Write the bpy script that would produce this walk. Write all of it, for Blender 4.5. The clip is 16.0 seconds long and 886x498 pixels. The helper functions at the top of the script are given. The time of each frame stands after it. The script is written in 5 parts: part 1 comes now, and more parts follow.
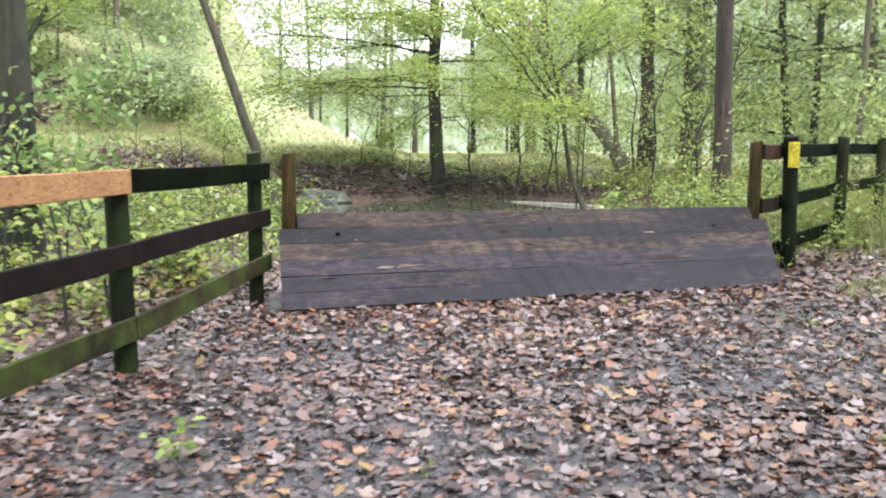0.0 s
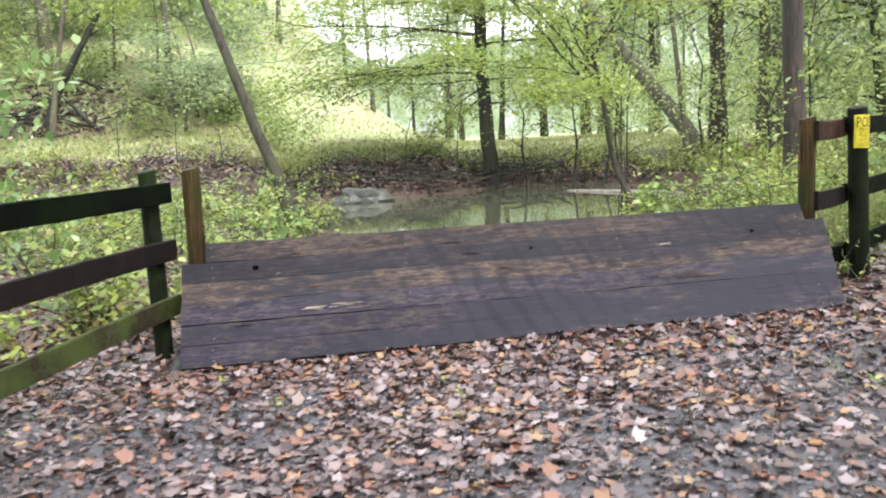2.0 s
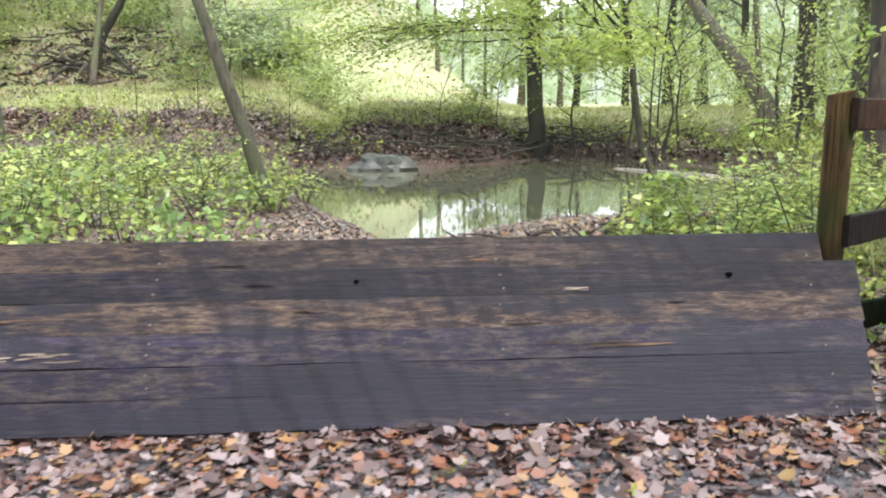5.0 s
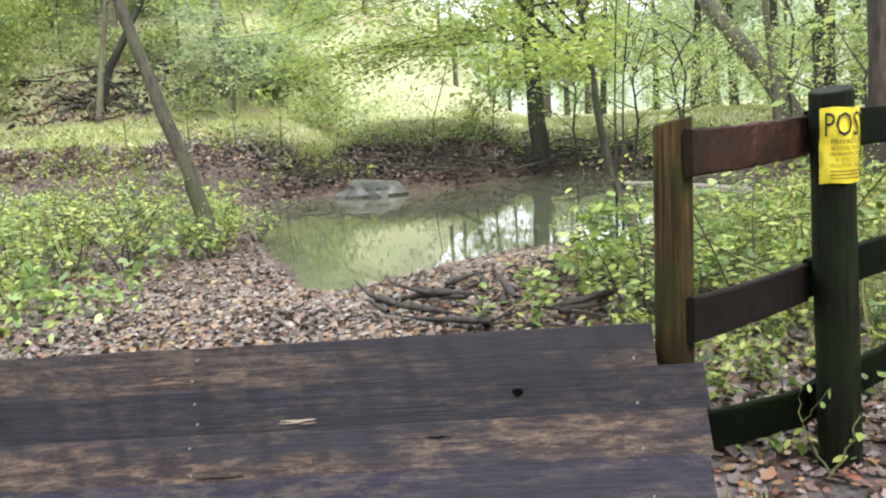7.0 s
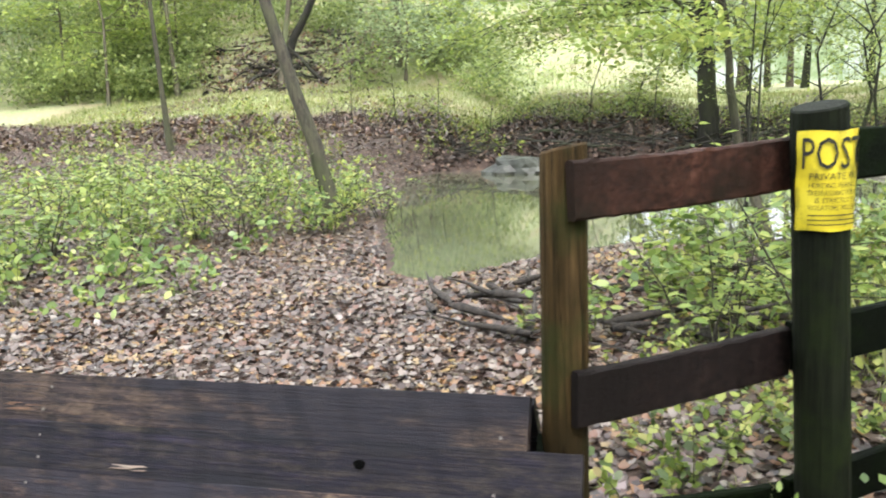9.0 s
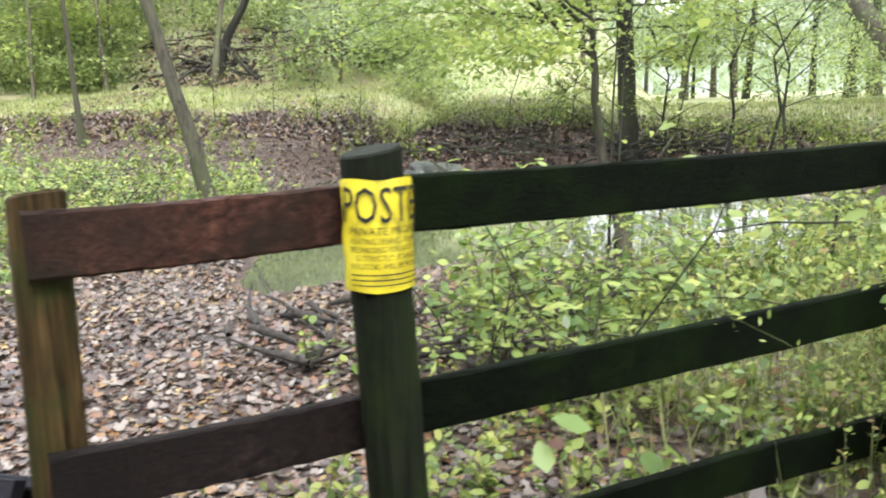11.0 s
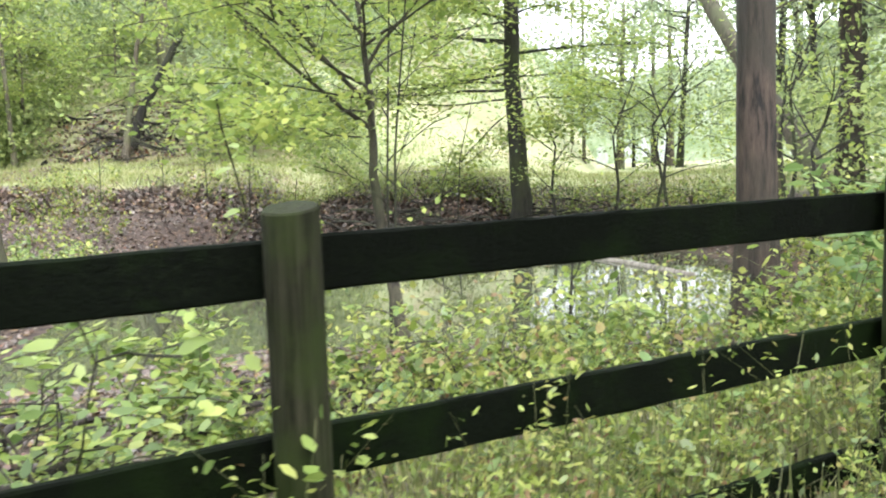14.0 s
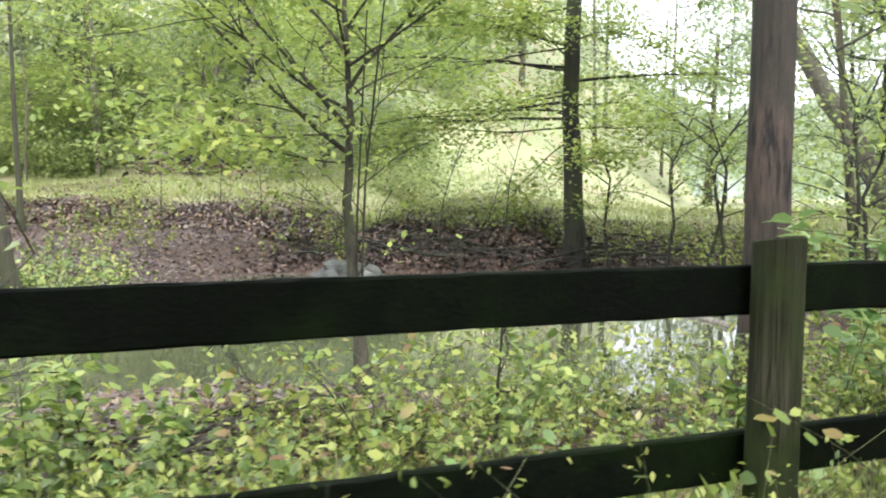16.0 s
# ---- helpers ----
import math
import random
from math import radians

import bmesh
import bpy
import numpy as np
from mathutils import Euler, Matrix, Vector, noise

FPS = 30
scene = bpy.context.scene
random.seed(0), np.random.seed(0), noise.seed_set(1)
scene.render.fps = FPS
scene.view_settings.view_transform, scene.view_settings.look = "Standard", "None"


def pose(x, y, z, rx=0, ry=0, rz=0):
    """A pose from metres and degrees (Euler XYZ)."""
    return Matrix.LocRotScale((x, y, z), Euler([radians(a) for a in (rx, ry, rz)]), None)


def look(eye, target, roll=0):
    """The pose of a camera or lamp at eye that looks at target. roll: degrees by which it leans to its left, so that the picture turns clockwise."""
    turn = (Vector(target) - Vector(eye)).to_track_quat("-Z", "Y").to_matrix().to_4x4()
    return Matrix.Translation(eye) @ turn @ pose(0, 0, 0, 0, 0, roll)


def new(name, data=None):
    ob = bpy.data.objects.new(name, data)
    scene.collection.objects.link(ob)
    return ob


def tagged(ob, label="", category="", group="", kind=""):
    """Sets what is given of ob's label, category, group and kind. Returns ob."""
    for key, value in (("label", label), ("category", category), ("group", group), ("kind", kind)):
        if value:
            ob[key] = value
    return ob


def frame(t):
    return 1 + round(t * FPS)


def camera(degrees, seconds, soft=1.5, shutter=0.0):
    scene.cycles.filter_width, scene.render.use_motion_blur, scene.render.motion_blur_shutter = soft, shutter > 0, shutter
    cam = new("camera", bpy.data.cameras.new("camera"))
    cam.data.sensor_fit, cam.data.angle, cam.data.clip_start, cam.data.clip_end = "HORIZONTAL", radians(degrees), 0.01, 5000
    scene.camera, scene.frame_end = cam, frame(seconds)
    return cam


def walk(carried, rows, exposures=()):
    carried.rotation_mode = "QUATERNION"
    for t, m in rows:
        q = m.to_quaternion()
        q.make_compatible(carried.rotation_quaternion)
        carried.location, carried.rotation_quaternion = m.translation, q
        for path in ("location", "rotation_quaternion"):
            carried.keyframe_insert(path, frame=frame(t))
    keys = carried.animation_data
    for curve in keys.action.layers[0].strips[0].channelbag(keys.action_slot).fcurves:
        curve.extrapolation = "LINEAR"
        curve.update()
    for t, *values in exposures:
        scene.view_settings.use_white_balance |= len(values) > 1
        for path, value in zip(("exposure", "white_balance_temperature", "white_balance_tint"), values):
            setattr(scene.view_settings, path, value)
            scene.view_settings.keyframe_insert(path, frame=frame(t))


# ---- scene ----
cam = camera(57.0, 16.0, soft=2.0, shutter=0.4)

PATH = [
    (0, (-0.214, -6.522, 1.279), (0.24, -4.589, 1.039), 0.3),
    (0.5, (0.124, -6.217, 1.286), (0.586, -4.289, 1.026), -0.7),
    (1, (0.489, -5.88, 1.323), (0.912, -3.945, 1.044), -1.9),
    (1.5, (0.819, -5.567, 1.333), (1.149, -3.613, 1.062), -2.2),
    (2, (1.08, -5.199, 1.372), (1.32, -3.232, 1.102), -3.0),
    (2.5, (1.375, -4.893, 1.402), (1.604, -2.923, 1.144), -2.6),
    (3, (1.628, -4.519, 1.395), (1.742, -2.536, 1.161), -1.8),
    (3.5, (1.87, -4.21, 1.372), (1.961, -2.227, 1.135), -1.4),
    (4, (2.144, -3.853, 1.329), (2.21, -1.879, 1.01), -0.5),
    (6.5, (3.604, -2.306, 1.41), (3.555, -0.339, 1.051), -2.6),
    (7, (3.909, -2.068, 1.43), (3.82, -0.095, 1.114), -3.8),
    (7.5, (4.049, -1.848, 1.404), (3.771, 0.109, 1.106), -3.9),
    (8, (4.3, -1.689, 1.43), (3.836, 0.231, 1.119), -4.9),
    (10.5, (5.443, -1.153, 1.575), (4.875, 0.724, 1.185), -2.2),
    (11, (5.724, -0.967, 1.557), (5.274, 0.947, 1.189), -1.3),
    (11.5, (6.009, -0.893, 1.576), (5.536, 1.022, 1.248), -1.3),
    (12, (6.249, -0.703, 1.545), (5.723, 1.199, 1.221), -1.6),
    (12.5, (6.480, -0.522, 1.553), (5.912, 1.372, 1.247), -1.6),
    (13, (6.836, -0.309, 1.586), (6.359, 1.608, 1.271), -0.7),
    (13.5, (7.090, -0.098, 1.551), (6.689, 1.835, 1.226), -0.4),
    (14, (7.403, 0.178, 1.547), (7.020, 2.131, 1.345), -1.9),
    (14.5, (7.639, 0.355, 1.543), (7.192, 2.295, 1.356), -2.1),
    (15, (7.869, 0.582, 1.570), (7.356, 2.509, 1.416), -1.8),
    (15.5, (8.045, 0.707, 1.575), (7.513, 2.630, 1.437), -1.4),
    (16, (8.279, 1.003, 1.595), (7.674, 2.904, 1.455), 0.6),
]
EXPOSURE = [(0, 1.53, 6230, 14), (4, 1.56, 6250, 13), (8, 1.53, 6350, 12), (10.5, 1.60, 6250, 12), (13.5, 1.65, 6230, 12), (14.5, 1.54, 6200, 13), (16, 1.38, 6200, 14)]
walk(cam, [(t, look(eye, target, roll)) for t, eye, target, roll in PATH], EXPOSURE)

# ---- light ----
SUN_AZ, SUN_EL = radians(150), radians(52)
world = bpy.data.worlds.new("world")
scene.world = world
world.use_nodes = True
wn = world.node_tree.nodes
wl = world.node_tree.links
wn.clear()
w_out = wn.new("ShaderNodeOutputWorld")
w_bg = wn.new("ShaderNodeBackground")
w_sky = wn.new("ShaderNodeTexSky")
w_sky.sky_type, w_sky.sun_disc = "NISHITA", False
w_sky.sun_elevation, w_sky.sun_rotation = SUN_EL, SUN_AZ
w_sky.dust_density, w_sky.air_density, w_sky.ozone_density = 6.0, 1.0, 0.5
w_cloud = wn.new("ShaderNodeMix")
w_cloud.data_type = "RGBA"
w_cloud.inputs[0].default_value = 0.72
w_cloud.inputs[7].default_value = (11.0, 11.4, 11.6, 1)   # even cloud cover over the sky
wl.new(w_sky.outputs[0], w_cloud.inputs[6])
wl.new(w_cloud.outputs[2], w_bg.inputs[0])
w_bg.inputs[1].default_value = 0.15
wl.new(w_bg.outputs[0], w_out.inputs[0])
sun = new("sun", bpy.data.lights.new("sun", "SUN"))
sun.data.energy, sun.data.angle, sun.data.color = 1.5, radians(18), (1.0, 0.97, 0.93)
sun.matrix_world = look((0, 0, 0), (-math.sin(SUN_AZ) * math.cos(SUN_EL), -math.cos(SUN_AZ) * math.cos(SUN_EL), -math.sin(SUN_EL)))


# ---- materials ----
def material(name):
    m = bpy.data.materials.new(name)
    m.use_nodes = True
    nt = m.node_tree
    return m, nt, nt.nodes["Principled BSDF"]


def ramp(nt, fac, stops):
    r = nt.nodes.new("ShaderNodeValToRGB")
    e = r.color_ramp.elements
    while len(e) < len(stops):
        e.new(0.5)
    for el, (p, c) in zip(e, stops):
        el.position, el.color = p, (*c, 1)
    nt.links.new(fac, r.inputs[0])
    return r.outputs[0]


def noise_tex(nt, scale, detail=6, stretch=(1, 1, 1), coord="Object", rough=0.55):
    tc = nt.nodes.new("ShaderNodeTexCoord")
    mp = nt.nodes.new("ShaderNodeMapping")
    mp.inputs["Scale"].default_value = stretch
    n = nt.nodes.new("ShaderNodeTexNoise")
    n.inputs["Scale"].default_value, n.inputs["Detail"].default_value, n.inputs["Roughness"].default_value = scale, detail, rough
    nt.links.new(tc.outputs[coord], mp.inputs[0])
    nt.links.new(mp.outputs[0], n.inputs["Vector"])
    return n.outputs["Fac"]


def mix(nt, fac, a, b, mode="MIX"):
    m = nt.nodes.new("ShaderNodeMix")
    m.data_type, m.blend_type = "RGBA", mode
    for sock, v in ((m.inputs[0], fac), (m.inputs[6], a), (m.inputs[7], b)):
        if isinstance(v, (int, float)):
            sock.default_value = v
        elif isinstance(v, tuple):
            sock.default_value = (*v, 1)
        else:
            nt.links.new(v, sock)
    return m.outputs[2]


def bump(nt, bsdf, height, strength, dist=0.01):
    b = nt.nodes.new("ShaderNodeBump")
    b.inputs["Strength"].default_value, b.inputs["Distance"].default_value = strength, dist
    nt.links.new(height, b.inputs["Height"])
    nt.links.new(b.outputs[0], bsdf.inputs["Normal"])


def wood(name, dark, mid, light, stain, rough=0.6, moss=None, moss_at=0.55, along="x", worn=None, shine=0.1, saw=False, cracked=True):
    """Weathered timber: grain along one axis, blotches, and moss where given."""
    m, nt, b = material(name)
    st = {"x": (0.6, 14, 14), "z": (14, 14, 0.6)}[along]
    grain = noise_tex(nt, 4.0, 12, st, rough=0.72)
    blotch = noise_tex(nt, 2.2, 5, (0.7, 1.6, 1.6) if along == "x" else (1.6, 1.6, 0.7))
    c = ramp(nt, grain, [(0.38, dark), (0.50, mid), (0.64, light)])
    c = mix(nt, ramp(nt, blotch, [(0.38, (0, 0, 0)), (0.62, (1, 1, 1))]), c, stain)
    if worn:
        fine = noise_tex(nt, 5.0, 12, (1.6, 7, 7) if along == "x" else (7, 7, 1.6), rough=0.85)
        c = mix(nt, ramp(nt, fine, [(0.47, (0, 0, 0)), (0.58, (0.4, 0.4, 0.4)), (0.68, (0.9, 0.9, 0.9))]), c, worn)
        tar = noise_tex(nt, 1.1, 7, (0.8, 4.0, 4.0), rough=0.65)
        c = mix(nt, ramp(nt, tar, [(0.46, (0, 0, 0)), (0.55, (0.9, 0.9, 0.9))]), c, (0.0105, 0.0105, 0.016))
    if saw:
        tc = nt.nodes.new("ShaderNodeTexCoord")
        mp = nt.nodes.new("ShaderNodeMapping")
        mp.inputs["Rotation"].default_value = (0, 0.45, 0)
        wv = nt.nodes.new("ShaderNodeTexWave")
        wv.inputs["Scale"].default_value, wv.inputs["Distortion"].default_value, wv.inputs["Detail"].default_value = 2.1, 5.5, 4.0
        nt.links.new(tc.outputs["Object"], mp.inputs[0])
        nt.links.new(mp.outputs[0], wv.inputs["Vector"])
        where = ramp(nt, noise_tex(nt, 0.7, 3), [(0.42, (0, 0, 0)), (0.62, (0.55, 0.55, 0.55))])
        c = mix(nt, where, c, mix(nt, 1.0, c, ramp(nt, wv.outputs["Fac"], [(0.0, (0.38, 0.38, 0.44)), (0.14, (0.5, 0.5, 0.55)), (0.3, (1, 1, 1))]), "MULTIPLY"))
    split = noise_tex(nt, 3.0, 3, (0.3, 13, 13) if along == "x" else (13, 13, 0.3), rough=0.5)
    c = mix(nt, 1.0, c, ramp(nt, split, [(0.475, (1, 1, 1)), (0.495, (0.3, 0.3, 0.3)), (0.505, (0.3, 0.3, 0.3)), (0.525, (1, 1, 1))]), "MULTIPLY") if cracked else c
    if moss:
        mm = noise_tex(nt, 3.5, 7, (1, 1, 1), rough=0.65)
        c = mix(nt, ramp(nt, mm, [(moss_at - 0.08, (0, 0, 0)), (moss_at + 0.1, (1, 1, 1))]), c, moss)
    b.inputs["Specular IOR Level"].default_value = shine
    oi = nt.nodes.new("ShaderNodeObjectInfo")
    hsv = nt.nodes.new("ShaderNodeHueSaturation")
    mr = nt.nodes.new("ShaderNodeMapRange")
    mr.inputs[3].default_value, mr.inputs[4].default_value = (0.55, 1.45) if saw else (0.75, 1.25)
    nt.links.new(oi.outputs["Random"], mr.inputs[0])
    nt.links.new(mr.outputs[0], hsv.inputs["Value"])
    nt.links.new(c, hsv.inputs["Color"])
    nt.links.new(hsv.outputs[0], b.inputs["Base Color"])
    rr = nt.nodes.new("ShaderNodeMapRange")
    rr.inputs[3].default_value, rr.inputs[4].default_value = rough - 0.15, rough + 0.15
    nt.links.new(blotch, rr.inputs[0])
    nt.links.new(rr.outputs[0], b.inputs["Roughness"])
    bump(nt, b, noise_tex(nt, 6.0, 10, st, rough=0.7), 0.8, 0.006)
    return m


def leafy(name, stops, gloss=0.4, through_light=0.45, clump=(0.5, 0.6)):
    """Leaves: colour varies leaf by leaf and in drifts; light passes through."""
    m, nt, b = material(name)
    geo = nt.nodes.new("ShaderNodeNewGeometry")
    drift = noise_tex(nt, 0.9, 3)
    add = nt.nodes.new("ShaderNodeMath")
    add.operation = "MULTIPLY_ADD"
    nt.links.new(geo.outputs["Random Per Island"], add.inputs[0])
    add.inputs[1].default_value = clump[0]
    mul = nt.nodes.new("ShaderNodeMath")
    mul.operation = "MULTIPLY"
    mul.inputs[1].default_value = clump[1]
    nt.links.new(drift, mul.inputs[0])
    nt.links.new(mul.outputs[0], add.inputs[2])
    c = ramp(nt, add.outputs[0], stops)
    nt.links.new(c, b.inputs["Base Color"])
    b.inputs["Roughness"].default_value = gloss
    if through_light:
        tr = nt.nodes.new("ShaderNodeBsdfTranslucent")
        nt.links.new(c, tr.inputs[0])
        ms = nt.nodes.new("ShaderNodeMixShader")
        ms.inputs[0].default_value = through_light
        nt.links.new(b.outputs[0], ms.inputs[1])
        nt.links.new(tr.outputs[0], ms.inputs[2])
        nt.links.new(ms.outputs[0], nt.nodes["Material Output"].inputs[0])
    return m


def bark(name, dark, light, moss=None):
    m, nt, b = material(name)
    n = noise_tex(nt, 6.0, 10, (3.2, 3.2, 0.4), rough=0.7)
    big = noise_tex(nt, 1.1, 4)
    c = ramp(nt, n, [(0.40, dark), (0.50, tuple(0.45 * u + 0.55 * v for u, v in zip(dark, light))), (0.64, light)])
    if moss:
        c = mix(nt, ramp(nt, big, [(0.45, (0, 0, 0)), (0.65, (1, 1, 1))]), c, moss)
    nt.links.new(c, b.inputs["Base Color"])
    b.inputs["Roughness"].default_value = 0.85
    bump(nt, b, n, 0.9, 0.03)
    return m


M_COOP = wood("tarred_planks", (0.0030, 0.0026, 0.0070), (0.0105, 0.0085, 0.0190), (0.0300, 0.0240, 0.0460), (0.0095, 0.0078, 0.0165), 0.5, worn=(0.085, 0.068, 0.048), shine=0.15, saw=True, cracked=False)
M_COOP_BROWN = wood("worn_brown_planks", (0.0050, 0.0036, 0.0060), (0.0190, 0.0135, 0.0150), (0.0560, 0.0400, 0.0350), (0.0150, 0.0105, 0.0120), 0.55, worn=(0.165, 0.115, 0.075), shine=0.15, saw=True, cracked=False)
M_RAIL = wood("black_rail", (0.0006, 0.0011, 0.0005), (0.0013, 0.0023, 0.0010), (0.0030, 0.0048, 0.0021), (0.0011, 0.0022, 0.0008), 0.7, moss=(0.0030, 0.0068, 0.0012), moss_at=0.55, shine=0.05, cracked=False)
M_RAIL_BROWN = wood("brown_rail", (0.0150, 0.0062, 0.0045), (0.0420, 0.0170, 0.0115), (0.0800, 0.0360, 0.0240), (0.0170, 0.0095, 0.0070), 0.6, moss=(0.0110, 0.0085, 0.0055), moss_at=0.56, cracked=False)
M_RAIL_WORN = wood("worn_dark_rail", (0.0033, 0.0025, 0.0026), (0.0077, 0.0050, 0.0046), (0.0154, 0.0099, 0.0084), (0.0050, 0.0037, 0.0033), 0.65, cracked=False)
M_RAIL_MOSSY = wood("mossy_rail", (0.012, 0.0095, 0.006), (0.028, 0.022, 0.012), (0.055, 0.046, 0.026), (0.012, 0.011, 0.006), 0.75, moss=(0.034, 0.046, 0.012), moss_at=0.5)
M_RAIL_NEW = wood("raw_rail", (0.30, 0.15, 0.07), (0.45, 0.25, 0.12), (0.55, 0.34, 0.18), (0.38, 0.20, 0.10), 0.7)
M_POST = wood("dark_green_post", (0.0030, 0.0038, 0.0022), (0.0065, 0.0085, 0.0042), (0.0140, 0.0165, 0.0095), (0.0042, 0.0060, 0.0028), 0.65, moss=(0.0105, 0.0165, 0.0045), moss_at=0.56, along="z")
M_POST_GREY = wood("grey_green_post", (0.0085, 0.0085, 0.0050), (0.0225, 0.0225, 0.0130), (0.0480, 0.0460, 0.0300), (0.0120, 0.0130, 0.0068), 0.8, moss=(0.0190, 0.0265, 0.0078), moss_at=0.52, along="z")
M_POST_TAN = wood("tan_post", (0.0150, 0.0085, 0.0032), (0.0600, 0.0360, 0.0135), (0.1450, 0.0920, 0.0380), (0.0190, 0.0130, 0.0052), 0.6, moss=(0.0200, 0.0240, 0.0066), moss_at=0.57, along="z")
M_BARK = bark("dark_bark", (0.006, 0.0055, 0.0045), (0.027, 0.024, 0.019), (0.030, 0.036, 0.014))
M_BARK_GREY = bark("grey_brown_bark", (0.035, 0.03, 0.02), (0.13, 0.11, 0.08), (0.09, 0.10, 0.05))
M_BARK_MOSS = bark("mossy_brown_bark", (0.011, 0.010, 0.006), (0.060, 0.053, 0.033), (0.042, 0.048, 0.020))
M_STICK = bark("dead_stick_bark", (0.006, 0.005, 0.004), (0.042, 0.033, 0.026))
M_BARK_RED = bark("red_brown_bark", (0.0045, 0.0030, 0.0024), (0.0750, 0.0530, 0.0410), (0.0270, 0.0240, 0.0170))
M_LEAF = leafy("beech_leaves", [(0.15, (0.1121, 0.1757, 0.0436)), (0.5, (0.2542, 0.3402, 0.0849)), (0.85, (0.4370, 0.4841, 0.1293))], 0.45, 0.55)
# Far leaves: bluer, with the pale haze of distance mixed into the colour.
M_LEAF_HAZY = leafy("hazed_leaves", [(0.18, (0.0816, 0.1150, 0.0800)), (0.5, (0.2700, 0.3450, 0.1800)), (0.85, (0.4300, 0.4900, 0.2800))], 0.45, 0.55)
M_LEAF_HILL = leafy("hill_leaves", [(0.18, (0.0600, 0.0850, 0.0400)), (0.42, (0.1700, 0.2250, 0.0850)), (0.62, (0.3000, 0.3700, 0.1300)), (0.85, (0.4300, 0.4700, 0.1900))], 0.45, 0.55)
M_WEED = leafy("weed_leaves", [(0.18, (0.0280, 0.0480, 0.0120)), (0.34, (0.0950, 0.1450, 0.0300)), (0.50, (0.1950, 0.2600, 0.0520)), (0.66, (0.3000, 0.3550, 0.0800)), (0.77, (0.3700, 0.3900, 0.1100)), (0.85, (0.1856, 0.1123, 0.0513))], clump=(0.6, 0.5))
M_WEED_BLUE = leafy("broad_leaves", [(0.15, (0.080, 0.150, 0.045)), (0.5, (0.170, 0.265, 0.085)), (0.85, (0.300, 0.400, 0.145))], 0.3)
M_GRASS = leafy("grass_blades", [(0.15, (0.1375, 0.1732, 0.0597)), (0.5, (0.2475, 0.2825, 0.1055)), (0.85, (0.3850, 0.3646, 0.1984))], 0.5)
M_LITTER = leafy("fallen_leaves", [(0.16, (0.0166, 0.0100, 0.0095)), (0.30, (0.0453, 0.0254, 0.0220)), (0.42, (0.0831, 0.0522, 0.0450)), (0.54, (0.1335, 0.0980, 0.0930)), (0.64, (0.2090, 0.1640, 0.1600)), (0.72, (0.0982, 0.0436, 0.0303)), (0.80, (0.1585, 0.0639, 0.0341)), (0.88, (0.2292, 0.1396, 0.0601)), (0.95, (0.0680, 0.0290, 0.0240))], 0.28, 0.0, (0.7, 0.36))
M_LITTER_BANK = leafy("dry_fallen_leaves", [(0.16, (0.0150, 0.0100, 0.0080)), (0.30, (0.0400, 0.0245, 0.0190)), (0.42, (0.0740, 0.0500, 0.0390)), (0.54, (0.1250, 0.0980, 0.0810)), (0.64, (0.1950, 0.1680, 0.1400)), (0.72, (0.0900, 0.0430, 0.0280)), (0.80, (0.1400, 0.0680, 0.0320)), (0.88, (0.2200, 0.1550, 0.0560)), (0.95, (0.0650, 0.0300, 0.0220))], 0.32, 0.0, (0.7, 0.36))
M_SCRAP = leafy("wet_leaf_scraps", [(0.2, (0.010, 0.008, 0.008)), (0.45, (0.035, 0.026, 0.025)), (0.62, (0.095, 0.075, 0.075)), (0.8, (0.06, 0.030, 0.020)), (0.92, (0.22, 0.18, 0.17))], 0.25, 0.0, (0.75, 0.3))
M_BUSH = leafy("bush_leaves", [(0.2, (0.050, 0.092, 0.024)), (0.42, (0.145, 0.220, 0.052)), (0.62, (0.280, 0.360, 0.088)), (0.82, (0.420, 0.450, 0.130))], 0.35)
M_MOULD = leafy("rotting_leaves", [(0.2, (0.012, 0.008, 0.006)), (0.45, (0.035, 0.022, 0.016)), (0.65, (0.075, 0.045, 0.032)), (0.78, (0.16, 0.11, 0.085)), (0.9, (0.26, 0.19, 0.15))], 0.6, 0.0, (0.7, 0.3))

# soil, leaf mould and turf on one sheet; turf grows on the far terrace and hill
M_GROUND, nt, b = material("forest_floor")
n1, n2 = noise_tex(nt, 9.0, 9), noise_tex(nt, 0.7, 5)
mould = ramp(nt, n1, [(0.3, (0.016, 0.010, 0.008)), (0.5, (0.045, 0.028, 0.021)), (0.62, (0.085, 0.055, 0.040)), (0.75, (0.14, 0.09, 0.062))])
n3 = noise_tex(nt, 38.0, 8, rough=0.7)
mud = ramp(nt, n3, [(0.34, (0.020, 0.018, 0.020)), (0.5, (0.062, 0.058, 0.065)), (0.62, (0.105, 0.096, 0.100)), (0.74, (0.16, 0.14, 0.135))])
turf = ramp(nt, n1, [(0.3, (0.1541, 0.1862, 0.0794)), (0.5, (0.2697, 0.3136, 0.1411)), (0.7, (0.4045, 0.4116, 0.2646))])
turf = mix(nt, ramp(nt, noise_tex(nt, 0.45, 6), [(0.45, (0, 0, 0)), (0.62, (0.7, 0.7, 0.7))]), turf, (0.32, 0.25, 0.16))
at = nt.nodes.new("ShaderNodeVertexColor")
at.layer_name = "turf"
zones = nt.nodes.new("ShaderNodeSeparateColor")
nt.links.new(at.outputs[0], zones.inputs[0])
soil = mix(nt, zones.outputs[1], mould, mud)
nt.links.new(mix(nt, zones.outputs[0], soil, turf), b.inputs["Base Color"])
rr = nt.nodes.new("ShaderNodeMapRange")
rr.inputs[3].default_value, rr.inputs[4].default_value = 0.08, 0.55
nt.links.new(n2, rr.inputs[0])
